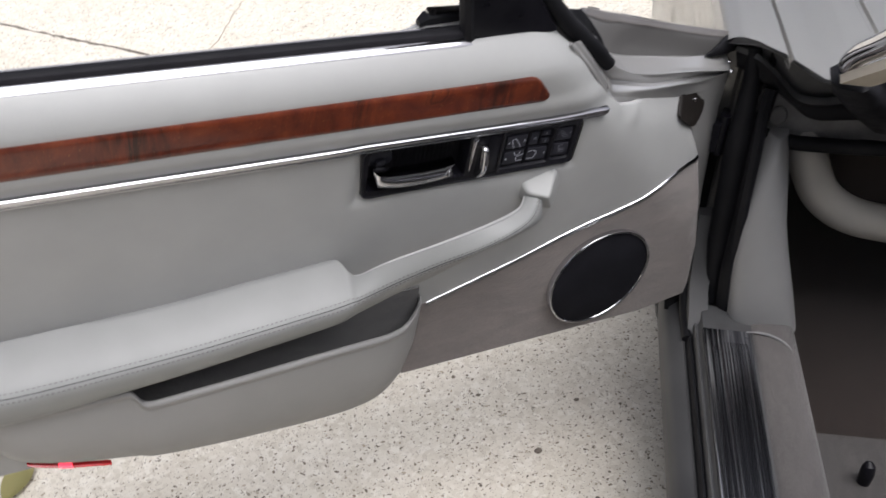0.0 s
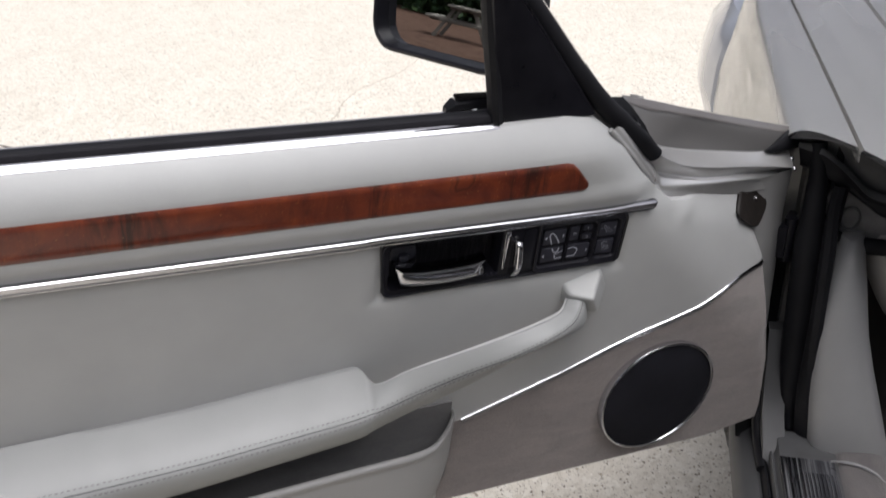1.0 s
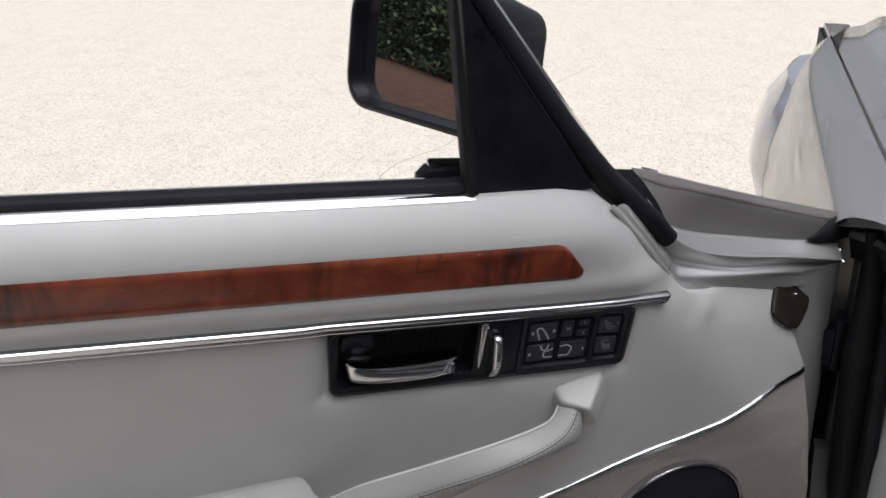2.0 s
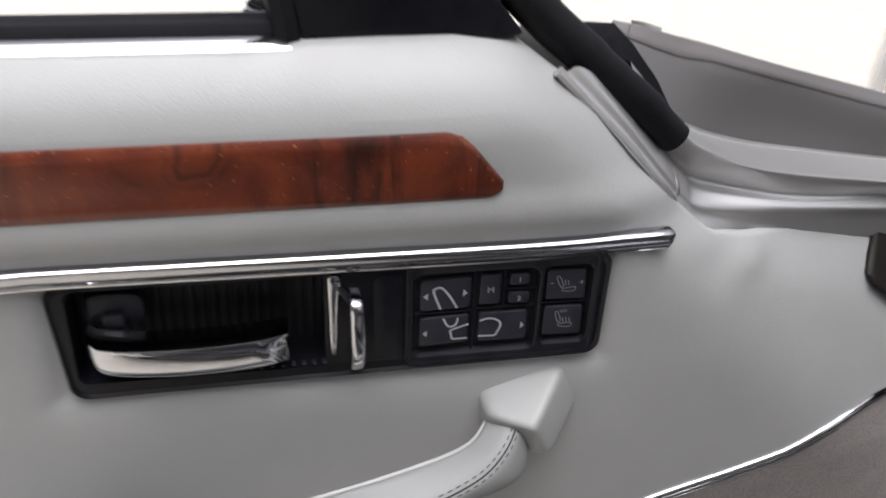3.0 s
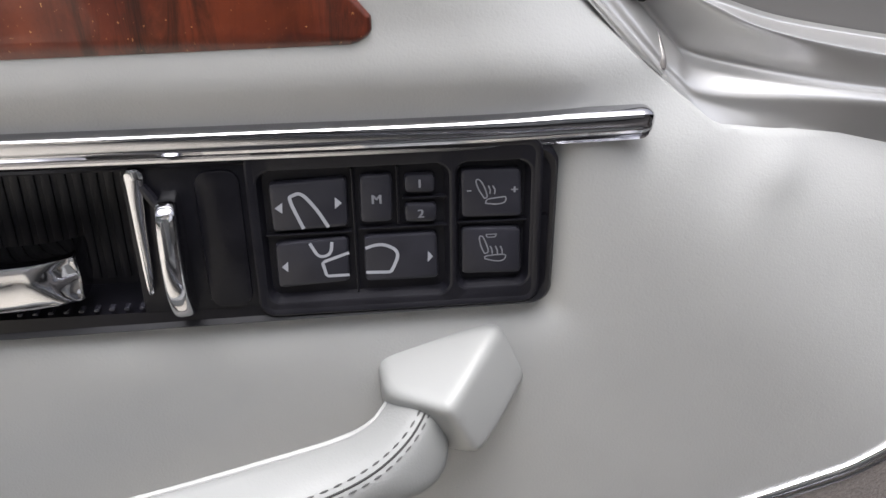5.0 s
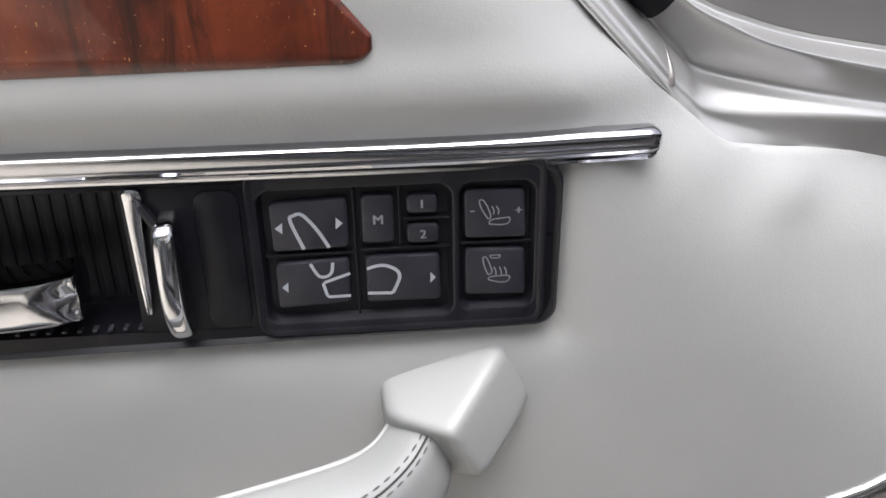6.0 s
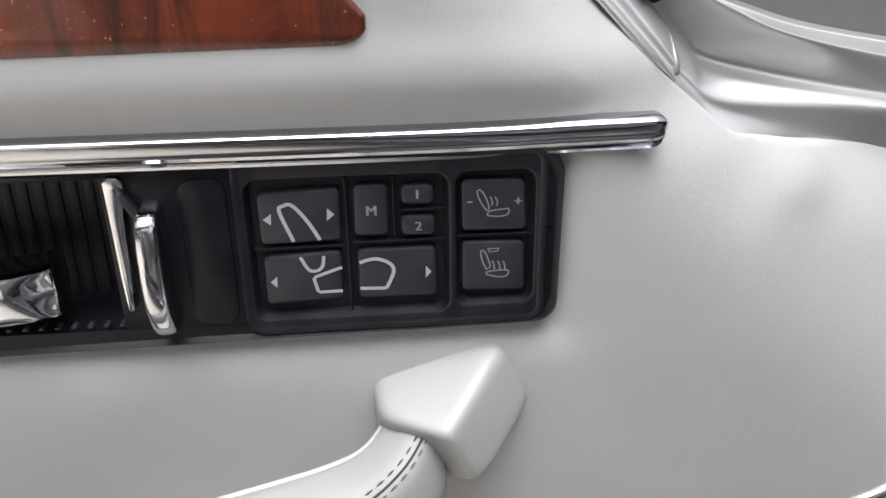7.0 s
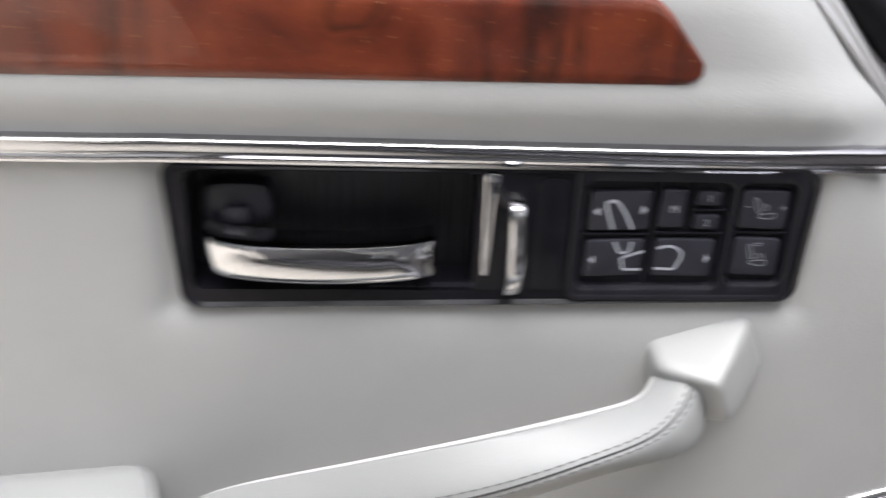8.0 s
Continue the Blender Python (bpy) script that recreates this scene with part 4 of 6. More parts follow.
strokes(bm, [curve([(-26.6, -40.4), (-28.0, -37.0), (-28.6, -33.3), (-27.3, -33.2), (-25.8, -36.8), (-25.2, -39.6), (-26.6, -40.4)], 18), curve([(-26.5, -42.6), (-25.8, -41.4), (-18.9, -41.2), (-19.2, -43.4), (-22, -43.8), (-26.5, -42.6)], 18), curve([(-24.5, -37.2), (-23.8, -38.8), (-23.6, -40.7)], 6), curve([(-22.5, -37.3), (-21.8, -38.9), (-21.6, -40.8)], 6), curve([(-20.6, -37.5), (-19.9, -39.0), (-19.8, -40.9)], 6)], 0.0005)
strokes(bm, [[(-26.1, -32.3), (-22.1, -32.3)], [(-25.6, -33.5), (-22.6, -33.5)], [(-26.1, -32.3), (-25.6, -33.5)], [(-22.1, -32.3), (-22.6, -33.5)]], 0.0004)
part("symbol", bm, M_FINE, b8)

# armrest and pull grip in one sweep: inner top, outer top, outer bottom, inner bottom
ARM = [
    ((-800, -190, -6), (-790, -208, 40), (-790, -250, 36), (-800, -262, -6)),
    ((-745, -183, -6), (-735, -202, 62), (-735, -262, 54), (-745, -272, -6)),
    ((-690, -176, -6), (-676, -202, 70), (-676, -262, 60), (-690, -268, -6)),
    ((-512, -169, -6), (-520, -195, 70), (-520, -246, 60), (-520, -250, -6)),
    ((-420, -160, -6), (-430, -186, 70), (-430, -234, 59), (-430, -240, -6)),
    ((-335, -152, -6), (-345, -176, 70), (-345, -222, 58), (-345, -232, -4)),
    ((-315, -151, -5), (-324, -172, 70), (-318, -216, 58), (-318, -222, 0)),
    ((-308, -152, 5), (-318, -171, 70), (-311, -212, 57), (-311, -216, 8)),
    ((-304, -154, 20), (-313, -170, 69), (-304, -209, 56), (-304, -210, 15)),
    ((-296, -150, 34), (-302, -167, 68), (-291, -205, 54), (-293, -201, 23)),
    ((-267, -130, 43), (-255, -155, 64), (-243, -194, 47), (-250, -176, 25)),
    ((-204, -114, 46), (-204, -142, 62), (-190, -178, 44), (-201, -159, 23)),
    ((-147, -103, 45), (-152, -125, 66), (-140, -148, 46), (-148, -134, 23)),
    ((-111, -99, 39), (-110, -109, 65), (-92, -126, 50), (-104, -116, 25)),
    ((-88, -99, 30), (-78, -105, 52), (-54, -128, 38), (-71, -118, 13)),
    ((-75, -101, 18), (-60, -101, 37), (-41, -124, 28), (-61, -120, 6)),
    ((-67, -97, 8), (-49, -94, 22), (-40, -113, 17), (-53, -111, 0)),
    ((-60, -88, 2), (-44, -86, 8), (-38, -101, 5), (-48, -99, -7)),
]
N_ARM = 120
A4 = [spline(mm([row[k] for row in ARM]), N_ARM) for k in range(4)]


def arm_section(i):
    a, b, c, d = (A4[k][i] for k in range(4))
    ring = [a, a + (b - a) * 0.30 + (0, 0.0012, 0), a + (b - a) * 0.65 + (0, 0.0018, 0), b - (b - a) * 0.14, b + (c - b) * 0.14, c - (c - b) * 0.25, c + (d - c) * 0.25, d]
    return chaikin(ring, 2)


bm = bmesh.new()
loft(bm, [arm_section(i) for i in range(N_ARM)])
arm = part("armrest", bm, M_ARM, door, "pale grey stitched leather armrest and grip", 60)


def arm_line(at, lift, i0=0, i1=N_ARM):
    """A line along the armrest on its surface; at counts the corners of arm_section's outline."""
    out = []
    for i in range(i0, i1):
        ring = arm_section(i)
        j = ((at - 0.375) * 4) % len(ring)
        k = int(j)
        p = ring[k] + (ring[(k + 1) % len(ring)] - ring[k]) * (j - k)
        q = p - sum(ring) / len(ring)
        out.append(Vector(p + q / np.linalg.norm(q) * lift))
    return out


def resample(pts, gap):
    out, left = [pts[0]], gap
    for a, b in zip(pts, pts[1:]):
        ln = (b - a).length
        s = left
        while s <= ln:
            out.append(a + (b - a) * (s / ln))
            s += gap
        left = s - ln
    return out


# piping at the grip's inner edge, seam and two rows of stitches
bm = bmesh.new()
tube(bm, arm_line(0.0, 0.0004, 44, N_ARM - 5), 0.0015, 8)
part("piping", bm, M_PIPE, arm, "pale leather piping")
# thin dark tube stands in for the shade in the seam
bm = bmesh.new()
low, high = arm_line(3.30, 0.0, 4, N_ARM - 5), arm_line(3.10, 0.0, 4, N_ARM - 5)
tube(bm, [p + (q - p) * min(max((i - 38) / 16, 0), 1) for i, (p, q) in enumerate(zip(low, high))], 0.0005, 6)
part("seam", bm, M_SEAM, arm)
bm = bmesh.new()
for at, near in ((2.66, 2.95), (3.46, 3.62)):
    both = [arm_line(a, 0.0002, 4, N_ARM - 5) for a in (near, at)]
    blend = [min(max((i - 38) / 16, 0), 1) for i in range(len(both[0]))]
    line = resample([p + (q - p) * k for p, q, k in zip(*both, blend)], 0.0011)
    for k in range(0, len(line) - 4, 5):
        tube(bm, [line[k], line[k + 1], line[k + 2], line[k + 3]], [0.0002, 0.00042, 0.00042, 0.0002], 5)
stitch = part("stitching", bm, M_THREAD, arm, "grey double stitching")
stitch["kind"] = "stuff"

# moulded cup that takes the upper end of the grip
bm = bmesh.new()
CUP = {"left_top": (-70, -85.5, 0), "top": (-43, -70.5, 0), "crest": (-20.5, -72.5, 0), "right": (-8.5, -97, 0), "foot": (-26, -113, 0), "heel": (-50, -121, 0), "left_low": (-69, -108, 0), "lip": (-67, -95, 13), "nose": (-43, -90, 30), "chin": (-36, -106, 27)}
CUP = {key: Vector(p) * MM for key, p in CUP.items()}
DEEP = Vector((0, 0, -0.02))
core = Vector((-0.039, -0.097, 0.003))
planes = []
for a, b, c in (("left_top", "crest", "nose"), ("nose", "crest", "right"), ("nose", "right", "chin"), ("lip", "nose", "chin"), ("left_top", "lip", "left_low"), ("left_top", "top", None), ("top", "crest", None), ("crest", "right", None), ("right", "foot", None), ("foot", "heel", None), ("heel", "left_low", None), ("left_low", "left_top", None)):
    p, q = CUP[a], CUP[b]
    n_ = (q - p).cross((CUP[c] if c else p + DEEP) - p).normalized()
    planes.append((n_, n_.dot(p - core)) if n_.dot(p - core) > 0 else (-n_, -n_.dot(p - core)))
planes.append((Vector((0, 0, -1)), 0.011))
secs = []
for i in range(1, 48):
    tilt = math.pi * i / 48
    ring = []
    for k in range(72):
        a = 2 * math.pi * k / 72
        d = Vector((math.sin(tilt) * math.cos(a), math.sin(tilt) * math.sin(a), math.cos(tilt)))
        total = sum(max(0.0, n_.dot(d) / (1.03 * h)) ** 14 for n_, h in planes)
        ring.append(core + d * total ** (-1 / 14))
    secs.append(ring)
loft(bm, secs)
part("grip_cup", bm, M_CUP, door, "pale moulded grip end cup", 70)
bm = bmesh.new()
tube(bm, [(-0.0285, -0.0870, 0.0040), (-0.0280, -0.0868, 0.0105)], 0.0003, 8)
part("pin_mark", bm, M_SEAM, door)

# map pocket
POCKET = [  # u, lip v, lip w, belly w, bottom v
    (-745, -246, 8, 8, -312),
    (-730, -246, 30, 30, -332),
    (-705, -246, 48, 52, -350),
    (-660, -246, 56, 62, -365),
    (-620, -246, 57, 65, -376),
    (-592, -246, 57, 66, -384),
    (-575, -247, 57, 67, -388),
    (-568, -252, 59, 67, -390),
    (-559, -266, 62, 68, -392),
    (-546, -271, 62, 68, -395),
    (-510, -269, 62, 68, -401),
    (-440, -265, 62, 68, -409),
    (-330, -258, 61, 67, -416),
    (-280, -259, 58, 64, -414),
    (-250, -263, 53, 58, -408),
    (-225, -264, 45, 48, -394),
    (-209, -253, 37, 38, -374),
    (-200, -243, 30, 30, -354),
    (-194, -243, 22, 20, -342),
    (-188, -252, 6, 5, -335),
]
rows = spline(POCKET, 110)
bm = bmesh.new()
secs = []
for u, lv, lw, bw, bv in rows:
    u, lv, lw, bw, bv = (x * MM for x in (u, lv, lw, bw, bv))
    h = lv - bv
    prof = [(lv, lw - 0.004), (lv - 0.0010, lw - 0.0010), (lv - 0.0036, lw + 0.0006), (lv - 0.0070, lw + 0.0002), (lv - 0.0105, lw - 0.0014), (lv - 0.0150, lw - 0.0010), (lv - 0.30 * h, lw + (bw - lw) * 0.8), (lv - 0.6 * h, bw), (bv + 0.16 * h, bw - 0.006), (bv + 0.05 * h, bw - 0.018), (bv, bw * 0.5), (bv, -0.006),
            (bv + 0.02, -0.006), (bv + 0.02, bw * 0.45), (bv + 0.2 * h, max(bw - 0.022, 0.0)), (lv - 0.5 * h, max(lw - 0.007, 0.0)), (lv - 0.004, max(lw - 0.0075, 0)), (lv - 0.0010, lw - 0.0066)]
    secs.append([(u, v, w) for v, w in prof])
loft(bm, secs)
pocket = part("map_pocket", bm, M_POCKET, door, "pale grey map pocket, toned down for dimmer light", 50)
# dark sheet on the back wall paints the shade inside the pocket
bm = bmesh.new()
us = steps(-0.70, -0.192, 0.03) + [-0.192]
loft(bm, [[(u, v, lining(u, v) + w) for v, w in ((-0.236, 0.0), (-0.236, 0.003), (-0.30, 0.003), (-0.36, 0.003), (-0.36, 0.0))] for u in us])
part("pocket_shade_sheet", bm, M_POCKETSHADE, pocket, "dark grey sheet standing in for shade inside the pocket")
# slim red lamp along the pocket's lower edge, lit at its middle
def lamp_piece(bm, u0, u1, size):
    secs = []
    for u, lv, lw, bw, bv in rows:
        if u0 <= u <= u1:
            k = size * (min(1.0, 0.35 + (u - u0) / 20, 0.6 + (u1 - u) / 6) if u1 > -620 else 1.0)
            v, w = (bv + 3.0) * MM, (bw - 12.0) * MM
            secs.append([(u * MM, v + a * k, w + b * k) for a, b in ((0.009, 0.004), (0.006, 0.0085), (0.0, 0.007), (-0.0045, 0.000), (-0.005, -0.012), (0.004, -0.012))])
    loft(bm, secs)


bm = bmesh.new()
lamp_piece(bm, -700, -602, 0.40)
lamp = part("warning_lamp", bm, M_RED, door, "red door warning lamp lens")
bm = bmesh.new()
lamp_piece(bm, -664, -640, 0.41)
M_GLOW = mat("lit_red_lens", (0.6, 0.02, 0.03), 0.3)
bsdf(M_GLOW).inputs["Emission Color"].default_value = (1.0, 0.06, 0.10, 1)
bsdf(M_GLOW).inputs["Emission Strength"].default_value = 1.2
part("lit_bulb", bm, M_GLOW, lamp, "lit red bulb")

# chrome edging between leather and carpet
bm = bmesh.new()
path = resample([Vector((u, v, 0)) for u, v in [tuple(p) for p in spline([(-0.176, -0.2715), (-0.055, -0.230), (0.026, -0.198), (0.062, -0.1845), (0.10, -0.1730)], 24)] + [(0.141, -0.1595), (0.165, -0.1480), (0.186, -0.1410), (0.210, -0.1365), (0.237, -0.1355), (0.268, -0.1370)]], 0.004)
BEADS = [(3.0, -1.5), (3.0, 0.6), (2.4, 2.1), (0.9, 3.2), (-0.9, 3.0), (-2.2, 2.0), (-3.1, 0.7), (-3.9, 0.8), (-4.7, 1.7), (-5.7, 1.6), (-6.5, 0.6), (-6.7, -1.5)]
secs = []
for i, p in enumerate(path):
    along = (path[min(i + 1, len(path) - 1)] - path[max(i - 1, 0)]).normalized()
    up_ = Vector((-along.y, along.x, 0))
    secs.append([(q.x, q.y, lining(p.x, p.y) + h * MM) for q, h in ((p + up_ * (s_ * MM), h) for s_, h in BEADS)])
loft(bm, secs)
part("chrome_edging", bm, M_CHROME, door, "slim chrome edging", 60)

# loudspeaker: cloth face and chrome ring on the slanted carpet
SPK = Vector((0.1085, -0.296, 0.0))
SPK.z = lining(SPK.x, SPK.y) + 0.004
sa, sb = Vector((1, 0, -0.03)).normalized(), Vector((0.0, 1, -0.075)).normalized()
sn = sa.cross(sb)


def ring_points(r, h, count=56):
    return [SPK + sa * (r * math.cos(t)) + sb * (r * math.sin(t)) + sn * h for t in (2 * math.pi * k / count for k in range(count))]


bm = bmesh.new()
loft(bm, [ring_points(0.0835, -0.012), ring_points(0.0835, 0.002), ring_points(0.080, 0.0035), ring_points(0.04, 0.0050), ring_points(0.004, 0.0054)])
speaker = part("speaker", bm, M_GRILLE, door, "round black cloth loudspeaker grille")
bm = bmesh.new()
loft(bm, [ring_points(0.0880, -0.006), ring_points(0.0880, 0.0025), ring_points(0.0872, 0.0046), ring_points(0.0852, 0.0054), ring_points(0.0836, 0.0044), ring_points(0.0826, 0.0015)], True, False)
part("chrome_ring", bm, M_CHROME, speaker, "chrome ring")

# dark cover plate with its screw by the hinge
bm = bmesh.new()
pl = chaikin([(197, -51), (203, -62), (243, -88), (256, -88), (278, -72), (272, -58), (236, -33), (217, -28)], 1)
cu, cv = 0.241, -0.065
rows = []
for s, h in ((1.0, -0.006), (1.0, 0.003), (0.96, 0.0048), (0.9, 0.0052)):
    rows.append([(cu + (u * MM - cu) * s, cv + (v * MM - cv) * s, lining(u * MM, v * MM) + 0.001 + h) for u, v in pl])
loft(bm, rows)
cover = part("hinge_cover", bm, M_BROWN, door, "dark brown rubber cover plate")
bm = bmesh.new()
w0 = lining(0.247, -0.054)
tube(bm, [(0.247, -0.054, w0 + 0.004), (0.247, -0.054, w0 + 0.0075)], [0.0034, 0.0028], 12, up=(0, 1, 0))
part("screw", bm, M_CHROME, cover)

# ---- the car's body: f forward, o outboard, z up from the hinge's foot ----
CAR = Matrix(((0.515, -0.857, 0, 0.300), (0.857, 0.515, 0, 0.100), (0, 0, 1, 0), (0, 0, 0, 1)))
car = thing("car", CAR, "champagne metallic car with its door standing open", "car")


def extrude_f(profile, f0, f1, closed=True, stepsf=2):
    bm = bmesh.new()
    loft(bm, [[(f0 + (f1 - f0) * i / (stepsf - 1), o, z) for o, z in profile] for i in range(stepsf)], closed)
    return bm


part("sill", extrude_f([(-0.020, 0.14), (0.002, 0.18), (0.013, 0.235), (0.0175, 0.272), (0.015, 0.289), (0.006, 0.300), (-0.010, 0.305), (-0.016, 0.301), (-0.019, 0.285), (-0.20, 0.285), (-0.20, 0.14)], -1.7, 0.02, stepsf=6), M_SILL, car, "painted sill, darkened for the shade over it")
part("sill_seal", extrude_f(chaikin([(-0.0155, 0.290), (-0.016, 0.309), (-0.022, 0.316), (-0.0275, 0.310), (-0.028, 0.286)], 1), -1.7, 0.02), M_RUBBER, car, "black rubber door seal")
part("sill_step", extrude_f([(-0.0265, 0.285), (-0.0270, 0.322), (-0.0285, 0.3265), (-0.0310, 0.3265), (-0.0320, 0.324), (-0.034, 0.325), (-0.037, 0.331), (-0.0385, 0.337), (-0.052, 0.3385), (-0.130, 0.340), (-0.130, 0.285)], -1.7, -0.055), M_SCUTTLE, car, "painted steel sill step")
bm = bmesh.new()
prof = [(-0.0365, 0.336), (-0.0375, 0.3400), (-0.0405, 0.3412), (-0.0430, 0.3400), (-0.046, 0.3392)]
for o, high in ((-0.0475, 0.0026), (-0.0560, 0.0026)):
    prof += [(o, 0.3395), (o - 0.0014, 0.3395 + high), (o - 0.0036, 0.3395 + high), (o - 0.0052, 0.3395)]
for k in range(9):
    o = -0.0635 - 0.0050 * k
    prof += [(o, 0.3405), (o - 0.0011, 0.3420), (o - 0.0031, 0.3420), (o - 0.0042, 0.3405)]
prof += [(-0.1105, 0.341), (-0.1105, 0.334), (-0.0365, 0.333)]
flat = [(o, min(z, 0.3402)) for o, z in prof]
loft(bm, [[(f, o, z) for o, z in row] for f, row in ((-1.7, prof), (-0.165, prof), (-0.140, flat), (-0.112, flat))])
part("tread_plate", bm, M_TREAD, car, "ribbed dull steel sill tread plate", 30)
part("sill_carpet", extrude_f(chaikin([(-0.109, 0.30), (-0.110, 0.344), (-0.145, 0.349), (-0.176, 0.343), (-0.190, 0.325), (-0.200, 0.28), (-0.208, 0.20), (-0.16, 0.20)], 2), -1.7, -0.06), M_SILLCARPET, car, "grey carpet over the inner sill")
bm = bmesh.new()
tube(bm, spline([(-0.118, -0.104, 0.346), (-0.121, -0.122, 0.350), (-0.126, -0.142, 0.3505), (-0.135, -0.160, 0.348), (-0.146, -0.172, 0.343)], 14), [0.0012] * 3 + [0.0022] * 8 + [0.0018, 0.0012, 0.0008], 8)
part("trim_hem", bm, M_PAD, car, "folded hem at the foot of the post trim")
bm = bmesh.new()
loft(bm, [[(f, o, z) for f, z in ((-0.105, 0.305), (-0.085, 0.330), (-0.035, 0.352), (-0.010, 0.385), (0.010, 0.425), (0.030, 0.46), (0.075, 0.46), (0.075, 0.305))] for o in (-0.018, -0.021, -0.046, -0.049)])
part("sill_corner", bm, M_SILL, car, "rounded sill corner, darkened for shade")
bm = bmesh.new()
tube(bm, spline([(-0.110, -0.018, 0.308), (-0.045, -0.016, 0.314), (-0.008, -0.016, 0.345), (0.014, -0.034, 0.384), (0.028, -0.050, 0.440), (0.034, -0.054, 0.52)], 22), 0.0085, 12)
part("corner_seal", bm, M_RUBBER, car, "black rubber seal turning up the post")
# black sheet added over the bright post foot to keep it dark
bm = bmesh.new()
loft(bm, [[(f, o, z) for o in (0.014, 0.012, -0.020, -0.030)] for f, z in ((-0.030, 0.298), (0.006, 0.312), (0.030, 0.345), (0.046, 0.40), (0.056, 0.50), (0.062, 0.62))], closed=False)
bmesh.ops.solidify(bm, geom=list(bm.faces), thickness=0.002)
part("post_foot", bm, M_RUBBER, car, "black sheet darkening the foot of the hinge post")
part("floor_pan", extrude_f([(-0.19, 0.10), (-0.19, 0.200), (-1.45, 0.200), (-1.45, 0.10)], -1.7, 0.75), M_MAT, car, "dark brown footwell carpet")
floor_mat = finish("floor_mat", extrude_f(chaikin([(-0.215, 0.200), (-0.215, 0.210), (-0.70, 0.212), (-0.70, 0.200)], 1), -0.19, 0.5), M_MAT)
floor_mat.matrix_world = CAR
tagged(floor_mat, "dark brown carpet mat lying in the footwell", "floor mat")
part("seat_carpet", extrude_f(chaikin([(-0.205, 0.20), (-0.205, 0.222), (-0.90, 0.226), (-0.90, 0.20)], 1), -1.2, -0.195), M_FLOOR, car, "grey carpet before the seat")
bm = bmesh.new()
tube(bm, [(-0.285, -0.288, 0.220), (-0.284, -0.288, 0.240), (-0.280, -0.288, 0.252), (-0.276, -0.287, 0.258)], [0.010, 0.011, 0.010, 0.004], 12)
part("carpet_knob", bm, M_BLACK, car, "black plastic knob")
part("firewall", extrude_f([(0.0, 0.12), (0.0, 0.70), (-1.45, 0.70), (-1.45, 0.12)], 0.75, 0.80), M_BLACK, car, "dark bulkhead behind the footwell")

def nose_in(f):
    """How far the flank draws in towards the nose."""
    return 0.008 * (max(f, 0) / 0.75) ** 2 + 0.42 * max(0.0, min(f, 1.25) - 0.76) ** 2


# front wing: side, rounded shoulder and flat top, narrowing to the front
bm = bmesh.new()
secs = []
for f in (-0.060, 0.10, 0.25, 0.45, 0.65, 0.85, 1.05, 1.20, 1.30, 1.37, 1.40):
    taper = nose_in(f)
    drop = 0.012 * (max(f, 0) / 1.2) + (0 if f < 1.2 else 0.35 * (f - 1.2) ** 1.3 * 3)
    prof = [(-0.060, 0.20), (0.010, 0.22), (0.032, 0.34), (0.049, 0.48), (0.048, 0.59), (0.030, 0.68), (0.018, 0.745), (0.005, 0.775), (-0.010, 0.789), (-0.030, 0.794), (-0.0650, 0.7945), (-0.0668, 0.788), (-0.0668, 0.775)]
    prof = [tuple(p) for p in spline(prof[:10], 34)] + prof[10:]
    secs.append([(max(f, interp(o, [(-0.066, -0.056), (-0.03, -0.017), (0.0, 0.014), (0.03, 0.050)])) if f < 0.09 else f, o - taper * (1 if o > -0.02 else max(0.0, (o + 0.066) / 0.046)), z - (drop if z > 0.4 else 0)) for o, z in prof])
loft(bm, secs, closed=False)
bmesh.ops.solidify(bm, geom=list(bm.faces), thickness=0.0015)
part("front_wing", bm, M_PAINT, car, "champagne metallic front wing", 40)
bm = bmesh.new()
secs = []
for f in (-0.15, 0.10, 0.3, 0.6, 0.9, 1.15, 1.28, 1.36):
    drop = 0.012 * (max(f, 0) / 1.2) + (0 if f < 1.15 else 0.9 * (f - 1.15) ** 1.5)
    prof = [(-0.0685, 0.775), (-0.0685, 0.790), (-0.0705, 0.7955), (-0.098, 0.8005), (-0.106, 0.803), (-0.128, 0.8175), (-0.138, 0.821), (-0.168, 0.8245), (-0.1705, 0.822), (-0.1760, 0.822), (-0.1785, 0.827), (-0.25, 0.836), (-0.45, 0.850), (-0.80, 0.856), (-1.15, 0.850), (-1.40, 0.83), (-1.50, 0.79)]
    secs.append([(max(f, interp(-o, [(0.068, -0.060), (0.085, -0.115), (0.11, -0.138), (0.16, -0.148), (0.3, -0.15)])), o - max(0.0, nose_in(f) - 0.04) * max(0.0, 1 + o / 0.7), z - drop) for o, z in prof])
loft(bm, secs, closed=False)
bmesh.ops.solidify(bm, geom=list(bm.faces), thickness=0.0015)
part("bonnet", bm, M_PAINT, car, "champagne metallic bonnet", 40)
bm = bmesh.new()
loft(bm, [[(f, o, z) for o, z in ((-0.062, 0.70), (-0.062, 0.776 - 0.010 * f), (-0.072, 0.776 - 0.010 * f), (-0.072, 0.70))] for f in (0.03, 1.25)])
part("bonnet_seal", bm, M_RUBBER, car)
# bumper corner that stands proud of the wing, its top falling outwards
bm = bmesh.new()
secs = []
